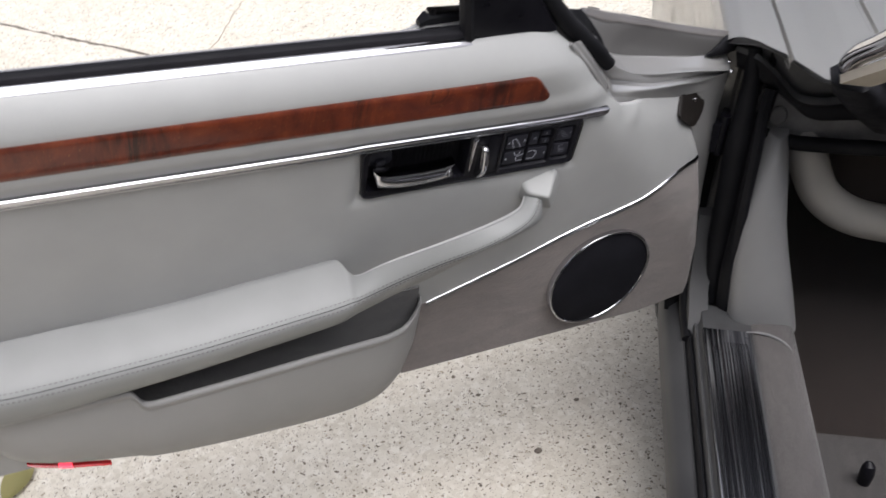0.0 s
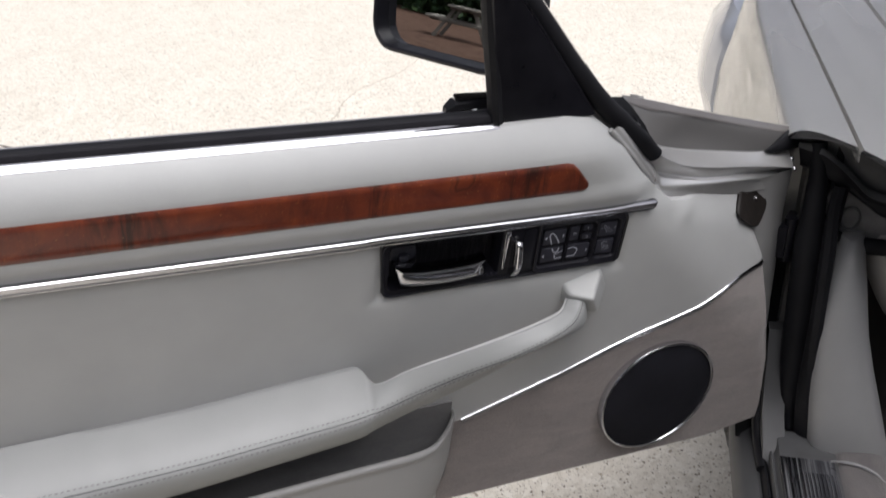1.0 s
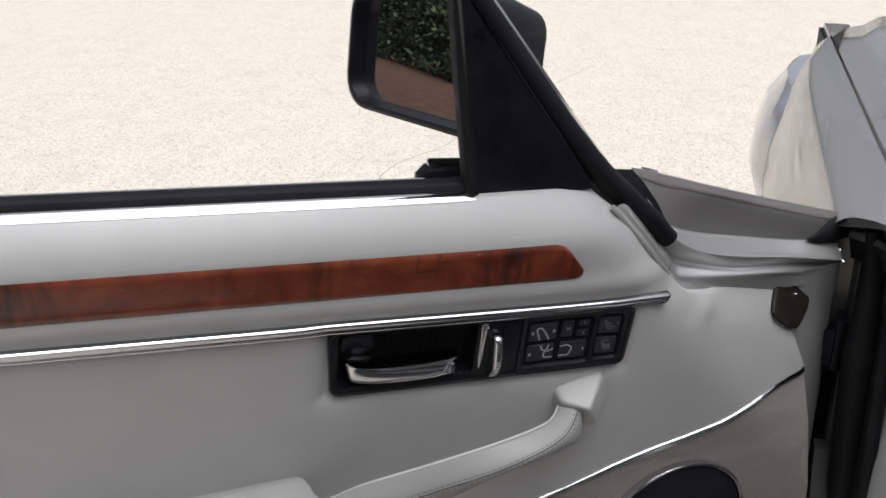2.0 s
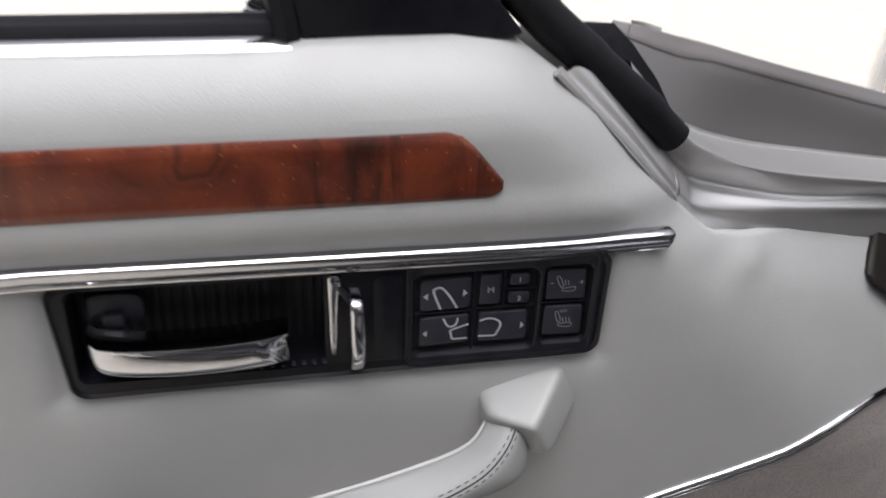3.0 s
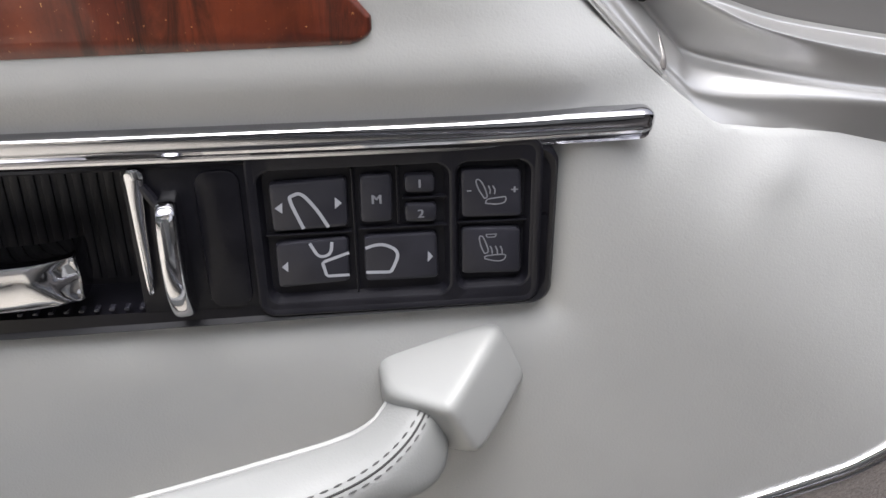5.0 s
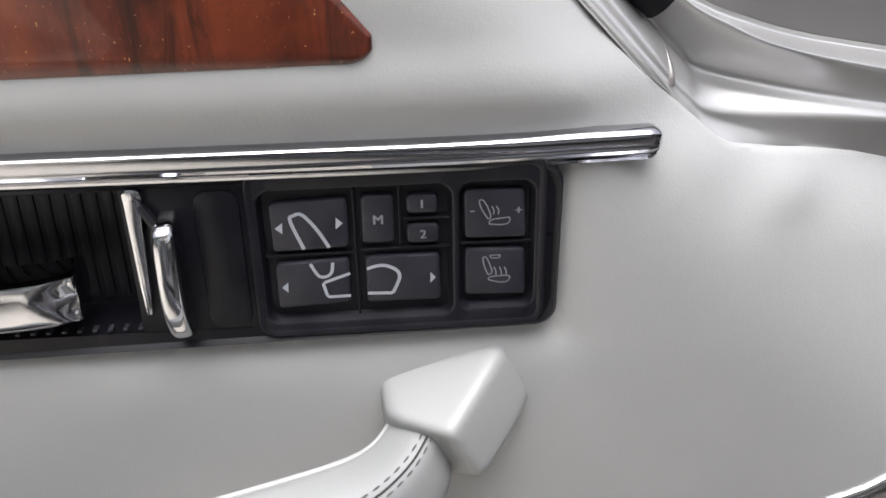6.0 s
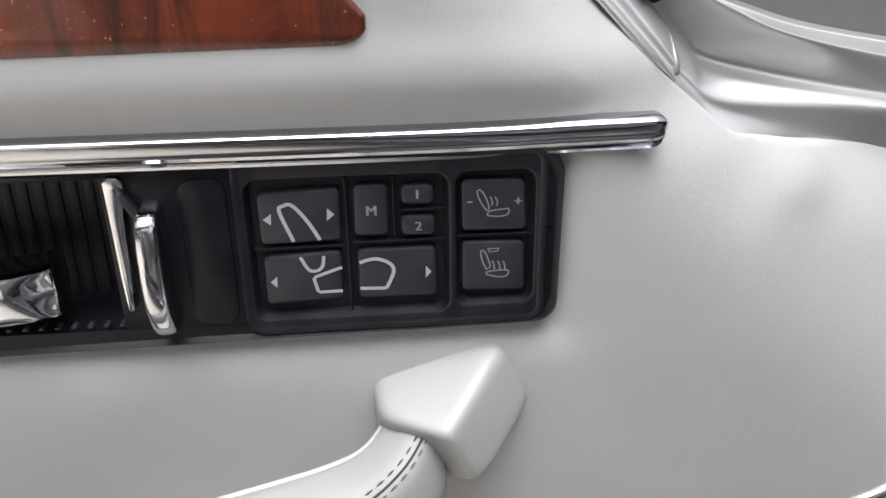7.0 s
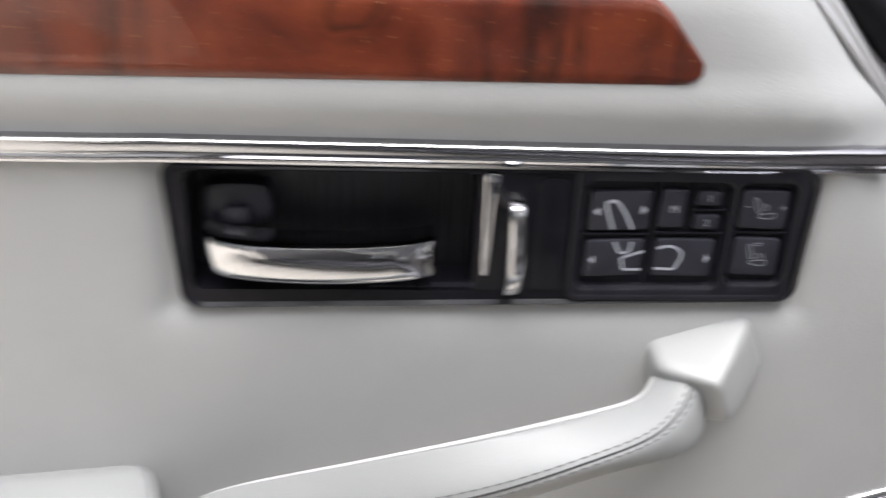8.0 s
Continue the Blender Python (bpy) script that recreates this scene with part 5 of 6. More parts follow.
for f, k in ((1.20, 0.0), (1.24, 0.6), (1.32, 0.95), (1.42, 1.05), (1.52, 1.0), (1.60, 0.4)):
    prof = [(-0.10, 0.630), (-0.062 + 0.010 * k, 0.622), (-0.052 + 0.028 * k, 0.606), (-0.030 + 0.048 * k, 0.545), (-0.028 + 0.064 * k, 0.47), (-0.028 + 0.070 * k, 0.40), (-0.026 + 0.066 * k, 0.37), (-0.024 + 0.048 * k, 0.32), (-0.06, 0.27), (-0.10, 0.26)]
    secs.append([(f, o, z) for o, z in prof])
loft(bm, secs)
part("bumper_corner", bm, M_BUMPER, car, "glossy bumper corner coloured with reflected sky grey", 25)
bm = bmesh.new()
loft(bm, [[(f, o, z) for o, z in ((-1.44, 0.25), (-0.06, 0.25), (-0.08, 0.50), (-0.10, 0.70), (-1.40, 0.70))] for f in (1.30, 1.36, 1.52)])
part("front_end", bm, M_PAINT, car)

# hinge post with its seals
# post paint carries the shade of the door gap in its tone
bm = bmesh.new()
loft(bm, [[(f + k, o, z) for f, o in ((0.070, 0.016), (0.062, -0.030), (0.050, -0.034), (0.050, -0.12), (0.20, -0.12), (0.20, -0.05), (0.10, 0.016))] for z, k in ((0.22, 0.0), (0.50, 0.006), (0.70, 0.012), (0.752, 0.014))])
part("hinge_post", bm, M_WALL, car, "painted hinge post, darkened for shade")
bm = bmesh.new()
tube(bm, spline([(-0.03, -0.060, 0.325), (-0.016, -0.058, 0.36), (0.002, -0.052, 0.47), (0.014, -0.046, 0.60), (0.026, -0.044, 0.70), (0.036, -0.038, 0.762)], 24), [0.010] * 4 + [0.012, 0.014, 0.016, 0.018] + [0.020] * 8 + [0.016, 0.015, 0.014, 0.013, 0.012, 0.012, 0.011, 0.010], 14)
part("door_seal", bm, M_RUBBER, car, "black rubber door seal")
bm = bmesh.new()
tube(bm, spline([(-0.055, -0.076, 0.320), (-0.045, -0.068, 0.42), (-0.035, -0.066, 0.52), (-0.02, -0.066, 0.60), (0.004, -0.068, 0.66), (0.02, -0.074, 0.705)], 16), 0.010, 8, flat=1.5)
part("trim_seal", bm, M_RUBBER, car, "black edge seal")
# dark gutter under the bonnet's rear edge: top, hollow, ridge, seal and its foot
GUTTER = [
    [(0.090, -0.005, 0.768), (0.060, -0.035, 0.788), (0.030, -0.070, 0.784), (0.000, -0.105, 0.794), (-0.010, -0.145, 0.808), (-0.010, -0.20, 0.816), (-0.010, -0.34, 0.828)],
    [(0.022, 0.004, 0.770), (-0.012, -0.034, 0.784), (-0.050, -0.070, 0.785), (-0.126, -0.105, 0.793), (-0.138, -0.145, 0.808), (-0.140, -0.20, 0.816), (-0.140, -0.34, 0.828)],
    [(0.050, 0.000, 0.766), (0.034, -0.036, 0.772), (0.018, -0.074, 0.764), (0.000, -0.110, 0.758), (-0.004, -0.150, 0.760), (-0.006, -0.20, 0.768), (-0.008, -0.34, 0.790)],
    [(0.056, -0.006, 0.758), (0.040, -0.040, 0.752), (0.030, -0.074, 0.730), (0.022, -0.112, 0.702), (0.020, -0.145, 0.700), (0.018, -0.20, 0.716), (0.014, -0.34, 0.750)],
    [(0.046, -0.010, 0.757), (0.026, -0.042, 0.757), (0.018, -0.074, 0.736), (0.012, -0.108, 0.708), (0.010, -0.143, 0.704), (0.008, -0.20, 0.718), (0.004, -0.34, 0.752)],
    [(0.040, -0.014, 0.750), (0.018, -0.046, 0.748), (0.010, -0.076, 0.727), (0.004, -0.109, 0.699), (0.002, -0.144, 0.695), (0.000, -0.20, 0.708), (-0.004, -0.34, 0.742)],
    [(0.040, -0.016, 0.742), (0.022, -0.046, 0.736), (0.016, -0.078, 0.716), (0.012, -0.108, 0.692), (0.010, -0.143, 0.686), (0.008, -0.20, 0.696), (0.004, -0.34, 0.730)],
    [(0.044, -0.020, 0.726), (0.026, -0.050, 0.716), (0.022, -0.081, 0.700), (0.020, -0.108, 0.682), (0.018, -0.144, 0.662), (0.016, -0.20, 0.668), (0.012, -0.34, 0.690)],
    [(0.060, -0.022, 0.716), (0.060, -0.052, 0.706), (0.060, -0.083, 0.690), (0.060, -0.108, 0.672), (0.060, -0.144, 0.655), (0.060, -0.20, 0.662), (0.060, -0.34, 0.680)],
]
gut = [spline(g, 40) for g in GUTTER]
bm = bmesh.new()
loft(bm, [spline([g[i] for g in gut[:6]], 31) for i in range(40)], closed=False)
part("scuttle", bm, M_SCUTTLE, car, "scuttle gutter, darkened for shade", 70)
bm = bmesh.new()
loft(bm, [spline([g[i] for g in gut[5:]], 16) for i in range(40)], closed=False)
part("scuttle_seal", bm, M_RUBBER, car, "black scuttle seal", 70)
part("scuttle_box", extrude_f([(-0.07, 0.60), (-0.07, 0.69), (-0.16, 0.66), (-0.36, 0.69), (-0.36, 0.79), (-1.38, 0.79), (-1.38, 0.60)], 0.075, 0.40), M_SCUTTLE, car)
part("screen_base", extrude_f([(-0.33, 0.60), (-0.33, 0.75), (-0.33, 0.835), (-1.38, 0.84), (-1.38, 0.60)], -0.06, 0.10), M_SCUTTLE, car)
part("dash_end", extrude_f(chaikin([(-0.060, 0.60), (-0.060, 0.690), (-0.085, 0.702), (-0.14, 0.672), (-0.34, 0.69), (-0.34, 0.60)], 1), 0.040, 0.074), M_DASH, car, "grey dashboard end panel")
bm = bmesh.new()
tube(bm, spline([(0.045, -0.062, 0.650), (0.032, -0.080, 0.622), (0.028, -0.125, 0.614), (0.02, -0.21, 0.620), (0.0, -0.30, 0.635), (0.0, -0.9, 0.64)], 24), 0.012, 10)
part("dash_rail", bm, M_RUBBER, car, "black dashboard rail")
bm = bmesh.new()
loft(bm, [[(f, -0.098 + r * math.cos(a), 0.650 + 1.3 * r * math.sin(a)) for a in (2 * math.pi * k / 18 for k in range(18))] for f, r in ((0.044, 0.0145), (0.036, 0.014), (0.034, 0.012), (0.038, 0.0105), (0.038, 0.002))])
part("dash_screw_cover", bm, M_DASH, car)
for z in (0.36, 0.615):
    bm = bmesh.new()
    loft(bm, [[(f, o + a, z + b) for a, b in ((-0.006, -0.024), (0.006, -0.024), (0.008, 0.0), (0.006, 0.024), (-0.006, 0.024))] for f, o in ((0.075, -0.030), (0.055, -0.024), (0.035, -0.016), (0.015, -0.008))])
    tube(bm, [(0.030, -0.020, z - 0.034), (0.030, -0.020, z + 0.034)], 0.009, 10, up=(0, 1, 0))
    part("door_hinge", bm, M_BLACK, car, "black steel door hinge")
# padded hinge-post trim
bm = bmesh.new()
secs = []
for z, f, o0, o1 in ((0.315, -0.086, -0.080, -0.197), (0.322, -0.092, -0.080, -0.196), (0.335, -0.091, -0.079, -0.192), (0.37, -0.087, -0.075, -0.181), (0.41, -0.080, -0.070, -0.168), (0.45, -0.071, -0.066, -0.155), (0.50, -0.058, -0.065, -0.141), (0.54, -0.045, -0.067, -0.134), (0.58, -0.027, -0.072, -0.128), (0.61, -0.008, -0.078, -0.124), (0.63, 0.012, -0.084, -0.122)):
    m_ = (o0 + o1) / 2
    secs.append(chaikin([(f + 0.06, o0, z), (f + 0.022, o0, z), (f + 0.002, o0 - 0.010, z), (f - 0.008, m_, z), (f + 0.002, o1 + 0.012, z), (f + 0.026, o1, z), (f + 0.06, o1, z)], 3))
loft(bm, secs)
part("hinge_post_trim", bm, M_PAD, car, "grey leather post trim", 50)
# knee roll under the dashboard
bm = bmesh.new()
tube(bm, spline([(0.085, -0.140, 0.645), (0.06, -0.156, 0.600), (0.05, -0.172, 0.560), (0.045, -0.200, 0.515), (0.045, -0.250, 0.482), (0.045, -0.32, 0.470), (0.045, -0.45, 0.466), (0.045, -0.70, 0.47)], 36), 0.031, 16)
part("knee_roll", bm, M_ROLL, car, "pale leather knee roll")
# slab added over the footwell to keep light out, in a near-black brown
part("under_dash", extrude_f([(-0.17, 0.60), (-0.185, 0.53), (-0.25, 0.47), (-0.7, 0.43), (-1.38, 0.43), (-1.38, 0.60)], 0.07, 0.55), M_MAT, car, "dark slab under the dashboard, added to shade the footwell")
# windscreen pillar foot: chrome cap over beige trim
bm = bmesh.new()
loft(bm, [[(f + a, o + b, z + c) for a, b, c in ((0.010, 0.012, 0.002), (-0.007, 0.014, -0.002), (-0.009, -0.020, -0.002), (0.008, -0.022, 0.002))] for f, o, z in ((-0.205, -0.104, 0.840), (-0.312, -0.116, 0.918), (-0.50, -0.14, 1.09), (-0.62, -0.155, 1.21))])
pillar = part("screen_pillar", bm, M_BEIGE, car, "beige windscreen pillar trim")
bm = bmesh.new()
tube(bm, spline([(-0.188, -0.100, 0.838), (-0.200, -0.099, 0.860), (-0.226, -0.100, 0.886), (-0.300, -0.108, 0.944), (-0.49, -0.132, 1.112), (-0.61, -0.148, 1.222)], 18), [0.005, 0.009, 0.012] + [0.0135] * 15, 14)
part("chrome_cap", bm, M_CHROME, pillar, "chrome windscreen frame")
bm = bmesh.new()
loft(bm, [chaikin([(f + a * k, o + b * k, z + c * k) for a, b, c in ((0.02, 0.02, 0.004), (-0.02, 0.02, -0.012), (-0.03, -0.03, -0.012), (0.015, -0.03, 0.004))], 1) for f, o, z, k in ((-0.182, -0.104, 0.838, 0.95), (-0.15, -0.125, 0.81, 1.2), (-0.09, -0.165, 0.775, 1.7), (-0.02, -0.22, 0.72, 2.0))])
part("pillar_base", bm, M_RUBBER, car, "dark trim at the pillar's foot", 60)
# unseen roof, rear quarter and seat, added to shade the sill and cabin
bm = bmesh.new()
secs = []
for f, z, o in ((-0.60, 1.215, -0.16), (-0.75, 1.245, -0.17), (-1.05, 1.262, -0.18), (-1.40, 1.245, -0.18), (-1.60, 1.20, -0.18)):
    secs.append([(f, o, z - 0.020), (f, o - 0.02, z), (f, o - 0.12, z + 0.022), (f, -0.74, z + 0.035), (f, -1.36, z + 0.022), (f, -1.46, z), (f, -1.48, z - 0.020), (f, -1.40, z - 0.03), (f, -0.74, z - 0.01), (f, o - 0.08, z - 0.03)])
loft(bm, secs)
part("roof", bm, M_PAINT, car, "champagne metallic roof, unseen, added for shade")
bm = bmesh.new()
secs = []
for f, o, top in ((-1.50, -0.01, 0.89), (-1.62, 0.02, 0.90), (-1.90, 0.03, 0.90), (-2.40, 0.0, 0.90), (-2.90, -0.08, 0.88), (-3.10, -0.2, 0.80)):
    secs.append([(f, o - 0.03, 0.20), (f, o, 0.30), (f, o + 0.02, 0.52), (f, o + 0.005, 0.74), (f, o - 0.06, top), (f, -0.74, top + 0.03), (f, -1.42 - o, top), (f, -1.50 - o, 0.74), (f, -1.51 - o, 0.52), (f, -1.48 - o, 0.20)])
loft(bm, secs)
part("rear_body", bm, M_PAINT, car, "champagne metallic rear body")
bm = bmesh.new()
loft(bm, [[(f, o, z) for f, o in ((a, b), (a, b - 0.05), (a - 0.16, b - 0.06), (a - 0.16, b))] for z, a, b in ((0.85, -1.50, -0.06), (1.05, -1.50, -0.12), (1.24, -1.50, -0.19))])
part("rear_pillar", bm, M_PAINT, car)
bm = bmesh.new()
loft(bm, [[(f, o, z) for o, z in ((-1.46, 0.14), (-1.50, 0.30), (-1.51, 0.52), (-1.48, 0.80), (-1.43, 0.80), (-1.43, 0.14))] for f in (-1.6, 0.0, 1.3)])
part("far_side", bm, M_PAINT, car)
bm = bmesh.new()
secs = []
for f, z, h in ((-0.62, 0.38, 0.05), (-0.66, 0.44, 0.10), (-0.90, 0.43, 0.11), (-1.10, 0.40, 0.11), (-1.16, 0.40, 0.06)):
    secs.append(chaikin([(f, -0.26, z - h), (f, -0.25, z + 0.03), (f, -0.32, z + 0.03), (f, -0.38, z), (f, -0.58, z), (f, -0.66, z + 0.03), (f, -0.72, z + 0.02), (f, -0.71, z - h)], 2))
loft(bm, secs)
seat = thing("front_seat", CAR, "pale grey leather seat, unseen, added to block light", "seat")
part("cushion", bm, M_LEATHER, seat)
bm = bmesh.new()
secs = []
for z, f, h in ((0.40, -1.14, 0.07), (0.55, -1.19, 0.08), (0.80, -1.28, 0.075), (0.98, -1.35, 0.06), (1.04, -1.38, 0.03)):
    secs.append(chaikin([(f + h, -0.30, z), (f + h + 0.03, -0.26, z), (f - h, -0.27, z), (f - h, -0.70, z), (f + h + 0.03, -0.71, z), (f + h, -0.66, z), (f + h - 0.02, -0.48, z)], 2))
loft(bm, secs)
part("seat_back", bm, M_LEATHER, seat)
# tyres carry the body
for f, o in ((0.72, -0.13), (0.72, -1.36), (-1.87, -0.13), (-1.87, -1.36)):
    bm = bmesh.new()
    secs = []
    for b, r in ((-0.09, 0.22), (-0.10, 0.27), (-0.085, 0.31), (0.0, 0.315), (0.085, 0.31), (0.10, 0.27), (0.09, 0.22)):
        secs.append([(f + r * math.cos(a), o + b, 0.313 + r * math.sin(a)) for a in (2 * math.pi * k / 32 for k in range(32))])
    loft(bm, secs)
    wheel = part("wheel", bm, M_RUBBER, car, "black tyre on a silver wheel")
    bm = bmesh.new()
    loft(bm, [[(f + r * math.cos(a), o + b * (1 if o > -0.5 else -1), 0.313 + r * math.sin(a)) for a in (2 * math.pi * k / 24 for k in range(24))] for b, r in ((0.05, 0.21), (0.094, 0.205), (0.085, 0.17), (0.07, 0.05), (0.075, 0.01))])
    part("rim", bm, M_ALU, wheel, "silver alloy rim")

# ---- driveway details ----
def car_point(f, o, z=0.0):
    return CAR @ Vector((f, o, z))


M_JOINT = mat("dark_joint", (0.10, 0.085, 0.07), 0.95)
M_CRACK = mat("faint_crack", (0.36, 0.32, 0.26), 0.95)
for way, half in (([(0.9, 0.2), (1.10, 0.95), (1.25, 1.55), (1.30, 1.80), (1.36, 2.08), (1.60, 3.1), (2.0, 4.8)], 0.006), ([(1.22, 1.36), (1.40, 1.345), (1.70, 1.36), (1.87, 1.312), (2.05, 1.325), (2.21, 1.305), (2.32, 1.25), (2.50, 1.18), (3.0, 1.1), (4.0, 0.8)], 0.003)):
    bm = bmesh.new()
    pts = spline([(*car_point(*p),) for p in way], 90)
    prev = None
    for i, p in enumerate(pts):
        t = Vector(pts[min(i + 1, 89)]) - Vector(pts[max(i - 1, 0)])
        n_ = Vector((-t.y, t.x, 0)).normalized()
        h = half * random.uniform(0.5, 1.3)
        c = Vector((p[0], p[1], 0.0)) + n_ * random.uniform(-0.004, 0.004)
        row = [bm.verts.new(tuple(c + n_ * h)), bm.verts.new(tuple(c + Vector((0, 0, 0.0016)))), bm.verts.new(tuple(c - n_ * h))]
        if prev:
            bm.faces.new((prev[0], row[0], row[1], prev[1]))
            bm.faces.new((prev[1], row[1], row[2], prev[2]))
        prev = row
    tagged(finish("ground_joint", bm, M_JOINT if half > 0.004 else M_CRACK), "dark crack line across the pale concrete driveway", "crack", kind="structure")


def pebble(f, o, size, flat):
    bm = bmesh.new()
    bmesh.ops.create_icosphere(bm, subdivisions=2, radius=size)
    for x in bm.verts:
        x.co *= 1 + 0.55 * noise.noise(x.co * 1.6 / size + Vector((f * 9, o * 7, 1)))
        x.co.y *= 0.72
        x.co.z = x.co.z * flat + size * flat * 0.8
    ob = finish("pebble", bm, M_PEBBLE)
    p = car_point(f, o)
    ob.matrix_world = pose(p.x, p.y, 0, 0, 0, 40 * f)
    return tagged(ob, "small dark stone lying on the pale concrete", "stone", "stones on the driveway")


M_PEBBLE = plastic("dark_stone", (0.13, 0.11, 0.09), 0.9, 300, 0.5)
pebble(-0.128, 0.197, 0.0075, 0.35)
pebble(-0.009, 0.323, 0.0045, 0.4)
pebble(0.012, 0.131, 0.0055, 0.3)


def dry_leaf(x, y, turn):
    bm = bmesh.new()
    rows = []
    for i in range(13):
        t = i / 12
        half = 0.024 * math.sin(math.pi * t) ** 0.8 + 0.0004
        lift = 0.004 + 0.010 * t * t
        rows.append([bm.verts.new((0.11 * t - 0.055, s * half, lift + 0.006 * abs(s) + 0.0006 * math.sin(9 * t))) for s in (-1, -0.5, 0, 0.5, 1)])
    for a, b in zip(rows, rows[1:]):
        for k in range(4):
            bm.faces.new((a[k], b[k], b[k + 1], a[k + 1]))
    bmesh.ops.solidify(bm, geom=list(bm.faces), thickness=0.0004)
    ob = finish("dry_leaf", bm, M_LEAF)
    ob.matrix_world = pose(x, y, -0.002, 0, 0, turn)
    stem = bmesh.new()
    tube(stem, [(-0.055, 0, 0.004), (-0.075, 0.003, 0.005)], 0.0007, 5)
    part("stem", stem, M_LEAF, ob)
    return tagged(ob, "curled yellow-green leaf fallen on the concrete", "leaf")


M_LEAF = mat("yellowing_leaf", (0.36, 0.33, 0.14), 0.6)
dry_leaf(-0.822, 0.372, 62)

# ---- what stands behind: a mulch bed with a picnic table before a hedge ----
M_MULCH = mat("leaf_mulch", (0.13, 0.075, 0.05), 0.95, spec=0.1)
mv = coords(M_MULCH)
link(M_MULCH, ramp(M_MULCH, noise_tex(M_MULCH, mv, 3.2, 10, 0.8), [(0.3, (0.028, 0.017, 0.012)), (0.5, (0.075, 0.043, 0.030)), (0.7, (0.14, 0.095, 0.070))]), bsdf(M_MULCH).inputs["Base Color"])
bump(M_MULCH, noise_tex(M_MULCH, mv, 30, 6, 0.8), 0.8, 0.04)
M_GREYWOOD = mat("weathered_wood", (0.24, 0.22, 0.19), 0.85)
gv = coords(M_GREYWOOD, (1, 8, 8))
link(M_GREYWOOD, ramp(M_GREYWOOD, noise_tex(M_GREYWOOD, gv, 9, 6, 0.7), [(0.3, (0.08, 0.075, 0.065)), (0.7, (0.20, 0.185, 0.16))]), bsdf(M_GREYWOOD).inputs["Base Color"])
M_HEDGE = mat("hedge_leaf", (0.05, 0.09, 0.03), 0.6)
info = node(M_HEDGE, "ShaderNodeNewGeometry")
link(M_HEDGE, ramp(M_HEDGE, info.outputs["Random Per Island"], [(0.0, (0.022, 0.050, 0.020)), (0.6, (0.045, 0.095, 0.035)), (1.0, (0.09, 0.14, 0.05))]), bsdf(M_HEDGE).inputs["Base Color"])

BED = (-280.0, -9.0, -8.0, 190.0)
bm = bmesh.new()
nx, ny = 60, 70
grid = []
for j in range(ny + 1):
    row = []
    for i in range(nx + 1):
        x = BED[0] + (BED[1] - BED[0]) * i / nx
        y = BED[2] + (BED[3] - BED[2]) * j / ny
        edge = min(i, nx - i, j, ny - j)
        x += 0.25 * noise.noise(Vector((x * 0.7, y * 0.7, 2))) if edge == 0 else 0
        z = -0.01 if edge == 0 else 0.035 + 0.03 * noise.noise(Vector((x * 1.5, y * 1.5, 5)))
        row.append(bm.verts.new((x, y, z)))
    grid.append(row)
for a, b in zip(grid, grid[1:]):
    for i in range(nx):
        bm.faces.new((a[i], a[i + 1], b[i + 1], b[i]))
tagged(finish("mulch_bed", bm, M_MULCH), "brown leaf mulch bed beside the driveway", "mulch", kind="structure")


def board(parent, name, a, b, width, thick, up=(0, 0, 1)):
    """A sawn board from a to b with eased edges."""
    bm = bmesh.new()
    a, b = Vector(a), Vector(b)
    t = (b - a).normalized()
    s = t.cross(Vector(up)).normalized()
    n_ = s.cross(t)
    c = thick * 0.15
    ring = [(-width / 2, -thick / 2 + c), (-width / 2 + c, -thick / 2), (width / 2 - c, -thick / 2), (width / 2, -thick / 2 + c), (width / 2, thick / 2 - c), (width / 2 - c, thick / 2), (-width / 2 + c, thick / 2), (-width / 2, thick / 2 - c)]
    loft(bm, [[p + s * i + n_ * j for i, j in ring] for p in (a, b)])
    return part(name, bm, M_GREYWOOD, parent)


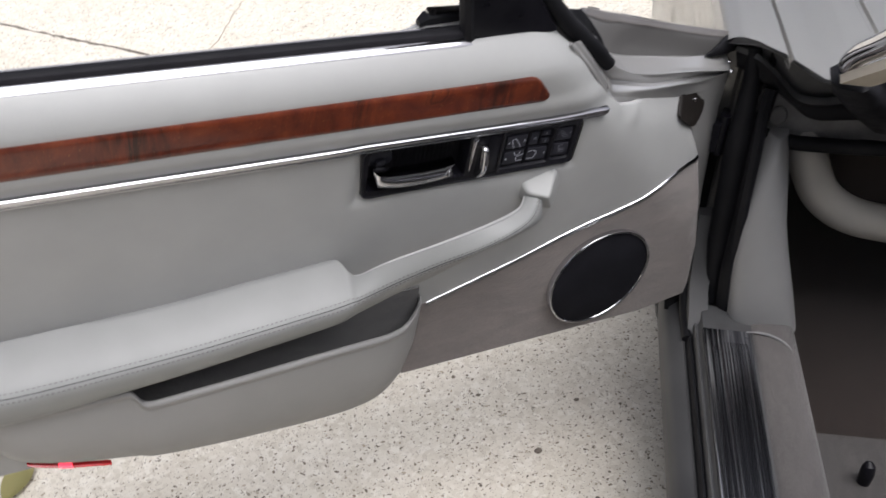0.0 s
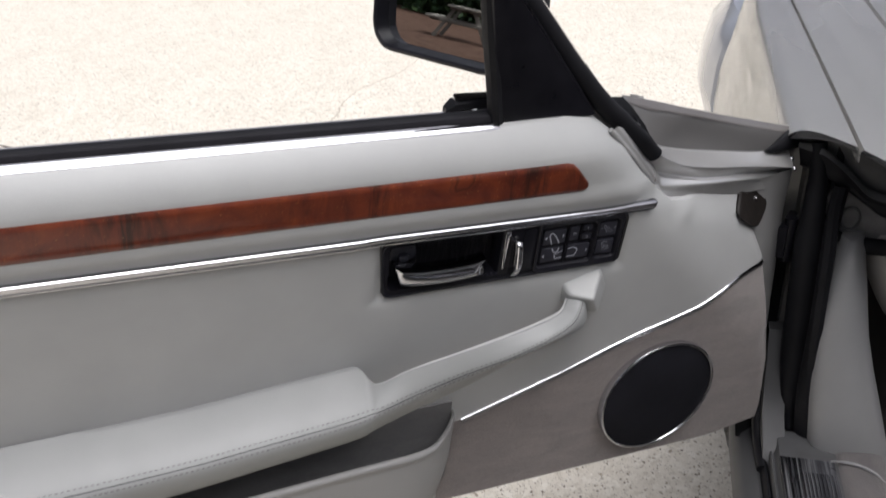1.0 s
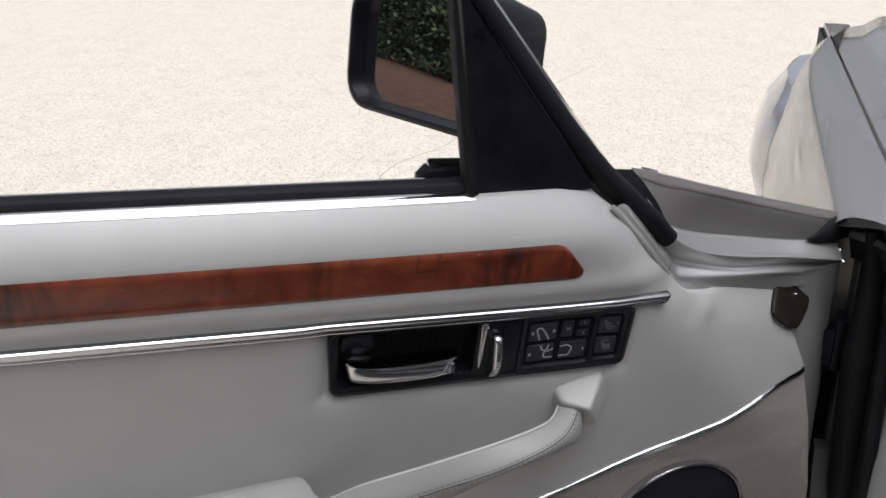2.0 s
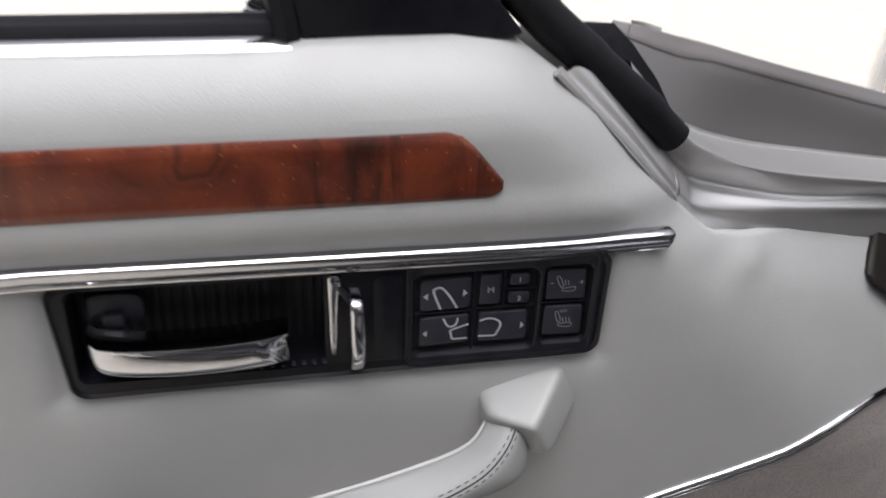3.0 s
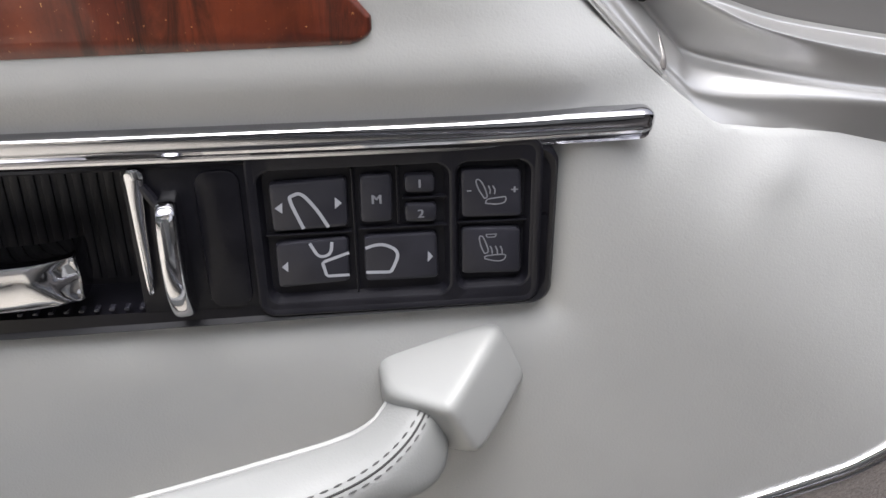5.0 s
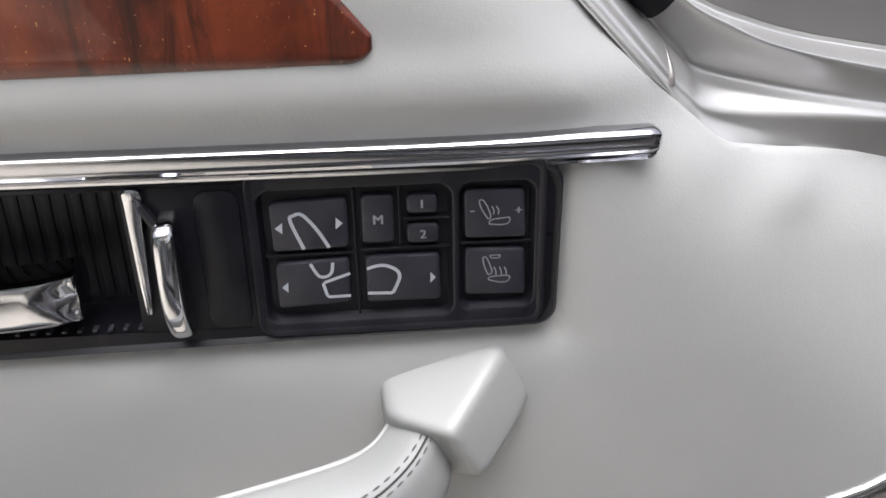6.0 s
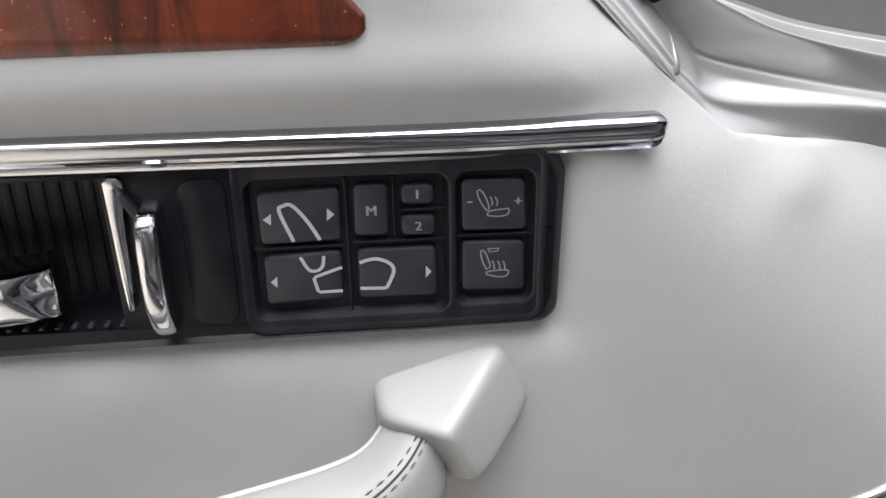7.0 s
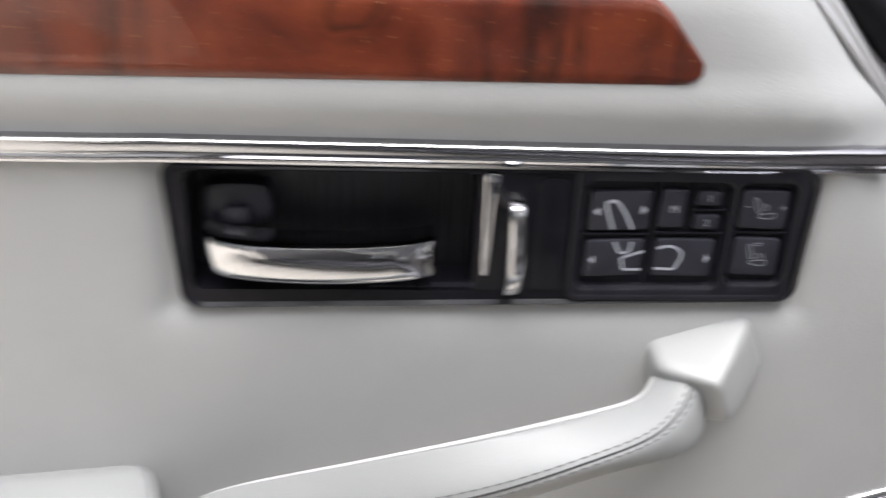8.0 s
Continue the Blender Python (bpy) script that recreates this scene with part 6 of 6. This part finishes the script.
table = thing("picnic_table", pose(-20.2, 6.1, 0.03, 0, 0, 170), "weathered grey wooden picnic table on leaf mulch", "table")
for k in range(5):
    board(table, "top_board", (-0.9, -0.31 + 0.155 * k, 0.74), (0.9, -0.31 + 0.155 * k, 0.74), 0.145, 0.04)
for sgn in (-1, 1):
    for k in range(2):
        y = sgn * (0.62 + 0.15 * k)
        board(table, "seat_board", (-0.9, y, 0.44), (0.9, y, 0.44), 0.14, 0.04)
    x = 0.62 * sgn
    board(table, "cross_beam", (x, -0.76, 0.40), (x, 0.76, 0.40), 0.04, 0.09)
    board(table, "top_beam", (x + 0.04, -0.36, 0.695), (x + 0.04, 0.36, 0.695), 0.04, 0.07)
    for q in (-1, 1):
        board(table, "leg", (x + 0.02, q * 0.62, 0.0), (x + 0.02, q * 0.22, 0.72), 0.09, 0.04, (1, 0, 0))

# hedge: many small leaves over woody stems, with an uneven top
rng = random.Random(7)
verts, faces = [], []


def leaves(x, y, h, depth, count):
    for _ in range(count):
        z = h * rng.random() ** 0.8
        px = x + rng.gauss(0, depth)
        py = y + rng.gauss(0, depth)
        a, e = rng.uniform(0, 6.28), rng.uniform(-0.9, 0.9)
        ln, wd = rng.uniform(0.20, 0.42), rng.uniform(0.09, 0.18)
        d = Vector((math.cos(a) * math.cos(e), math.sin(a) * math.cos(e), math.sin(e)))
        s = d.cross(Vector((0, 0, 1))).normalized()
        p = Vector((px, py, z + 0.05))
        base = len(verts)
        verts.extend([tuple(p), tuple(p + d * ln * 0.5 + s * wd), tuple(p + d * ln), tuple(p + d * ln * 0.5 - s * wd)])
        faces.append((base, base + 1, base + 2, base + 3))


stems = bmesh.new()
way = spline([(-66, 35.5), (-58, 30), (-48, 21), (-37, 13.5), (-35.5, 11), (-33, 8), (-28, 0), (-20, -7), (-7, -10.5), (5, -9.5)], 118)
for i, (x, y) in enumerate(way):
    # the tall stretch behind the camera is added unseen to darken reflections
    h = (5.2 if y > 14 else 3.4 if y > -4 else 7.5) + 0.7 * noise.noise(Vector((x * 0.6, y * 0.6, 3))) + rng.uniform(-0.2, 0.2)
    leaves(x, y, h, 0.55, 760 if x > -22 else 560)
    tube(stems, [(x, y, 0), (x + rng.uniform(-0.1, 0.1), y + rng.uniform(-0.1, 0.1), h * 0.5), (x + rng.uniform(-0.25, 0.25), y + rng.uniform(-0.25, 0.25), h * 0.9)], [0.03, 0.02, 0.006], 5)
hedge = tagged(finish("hedge", stems, M_GREYWOOD), "tall dark green leafy hedge behind the driveway", "hedge", kind="stuff")
me = bpy.data.meshes.new("foliage")
me.from_pydata(verts, [], faces)
me.materials.append(M_HEDGE)
foliage = new("foliage", me)
foliage.parent = hedge
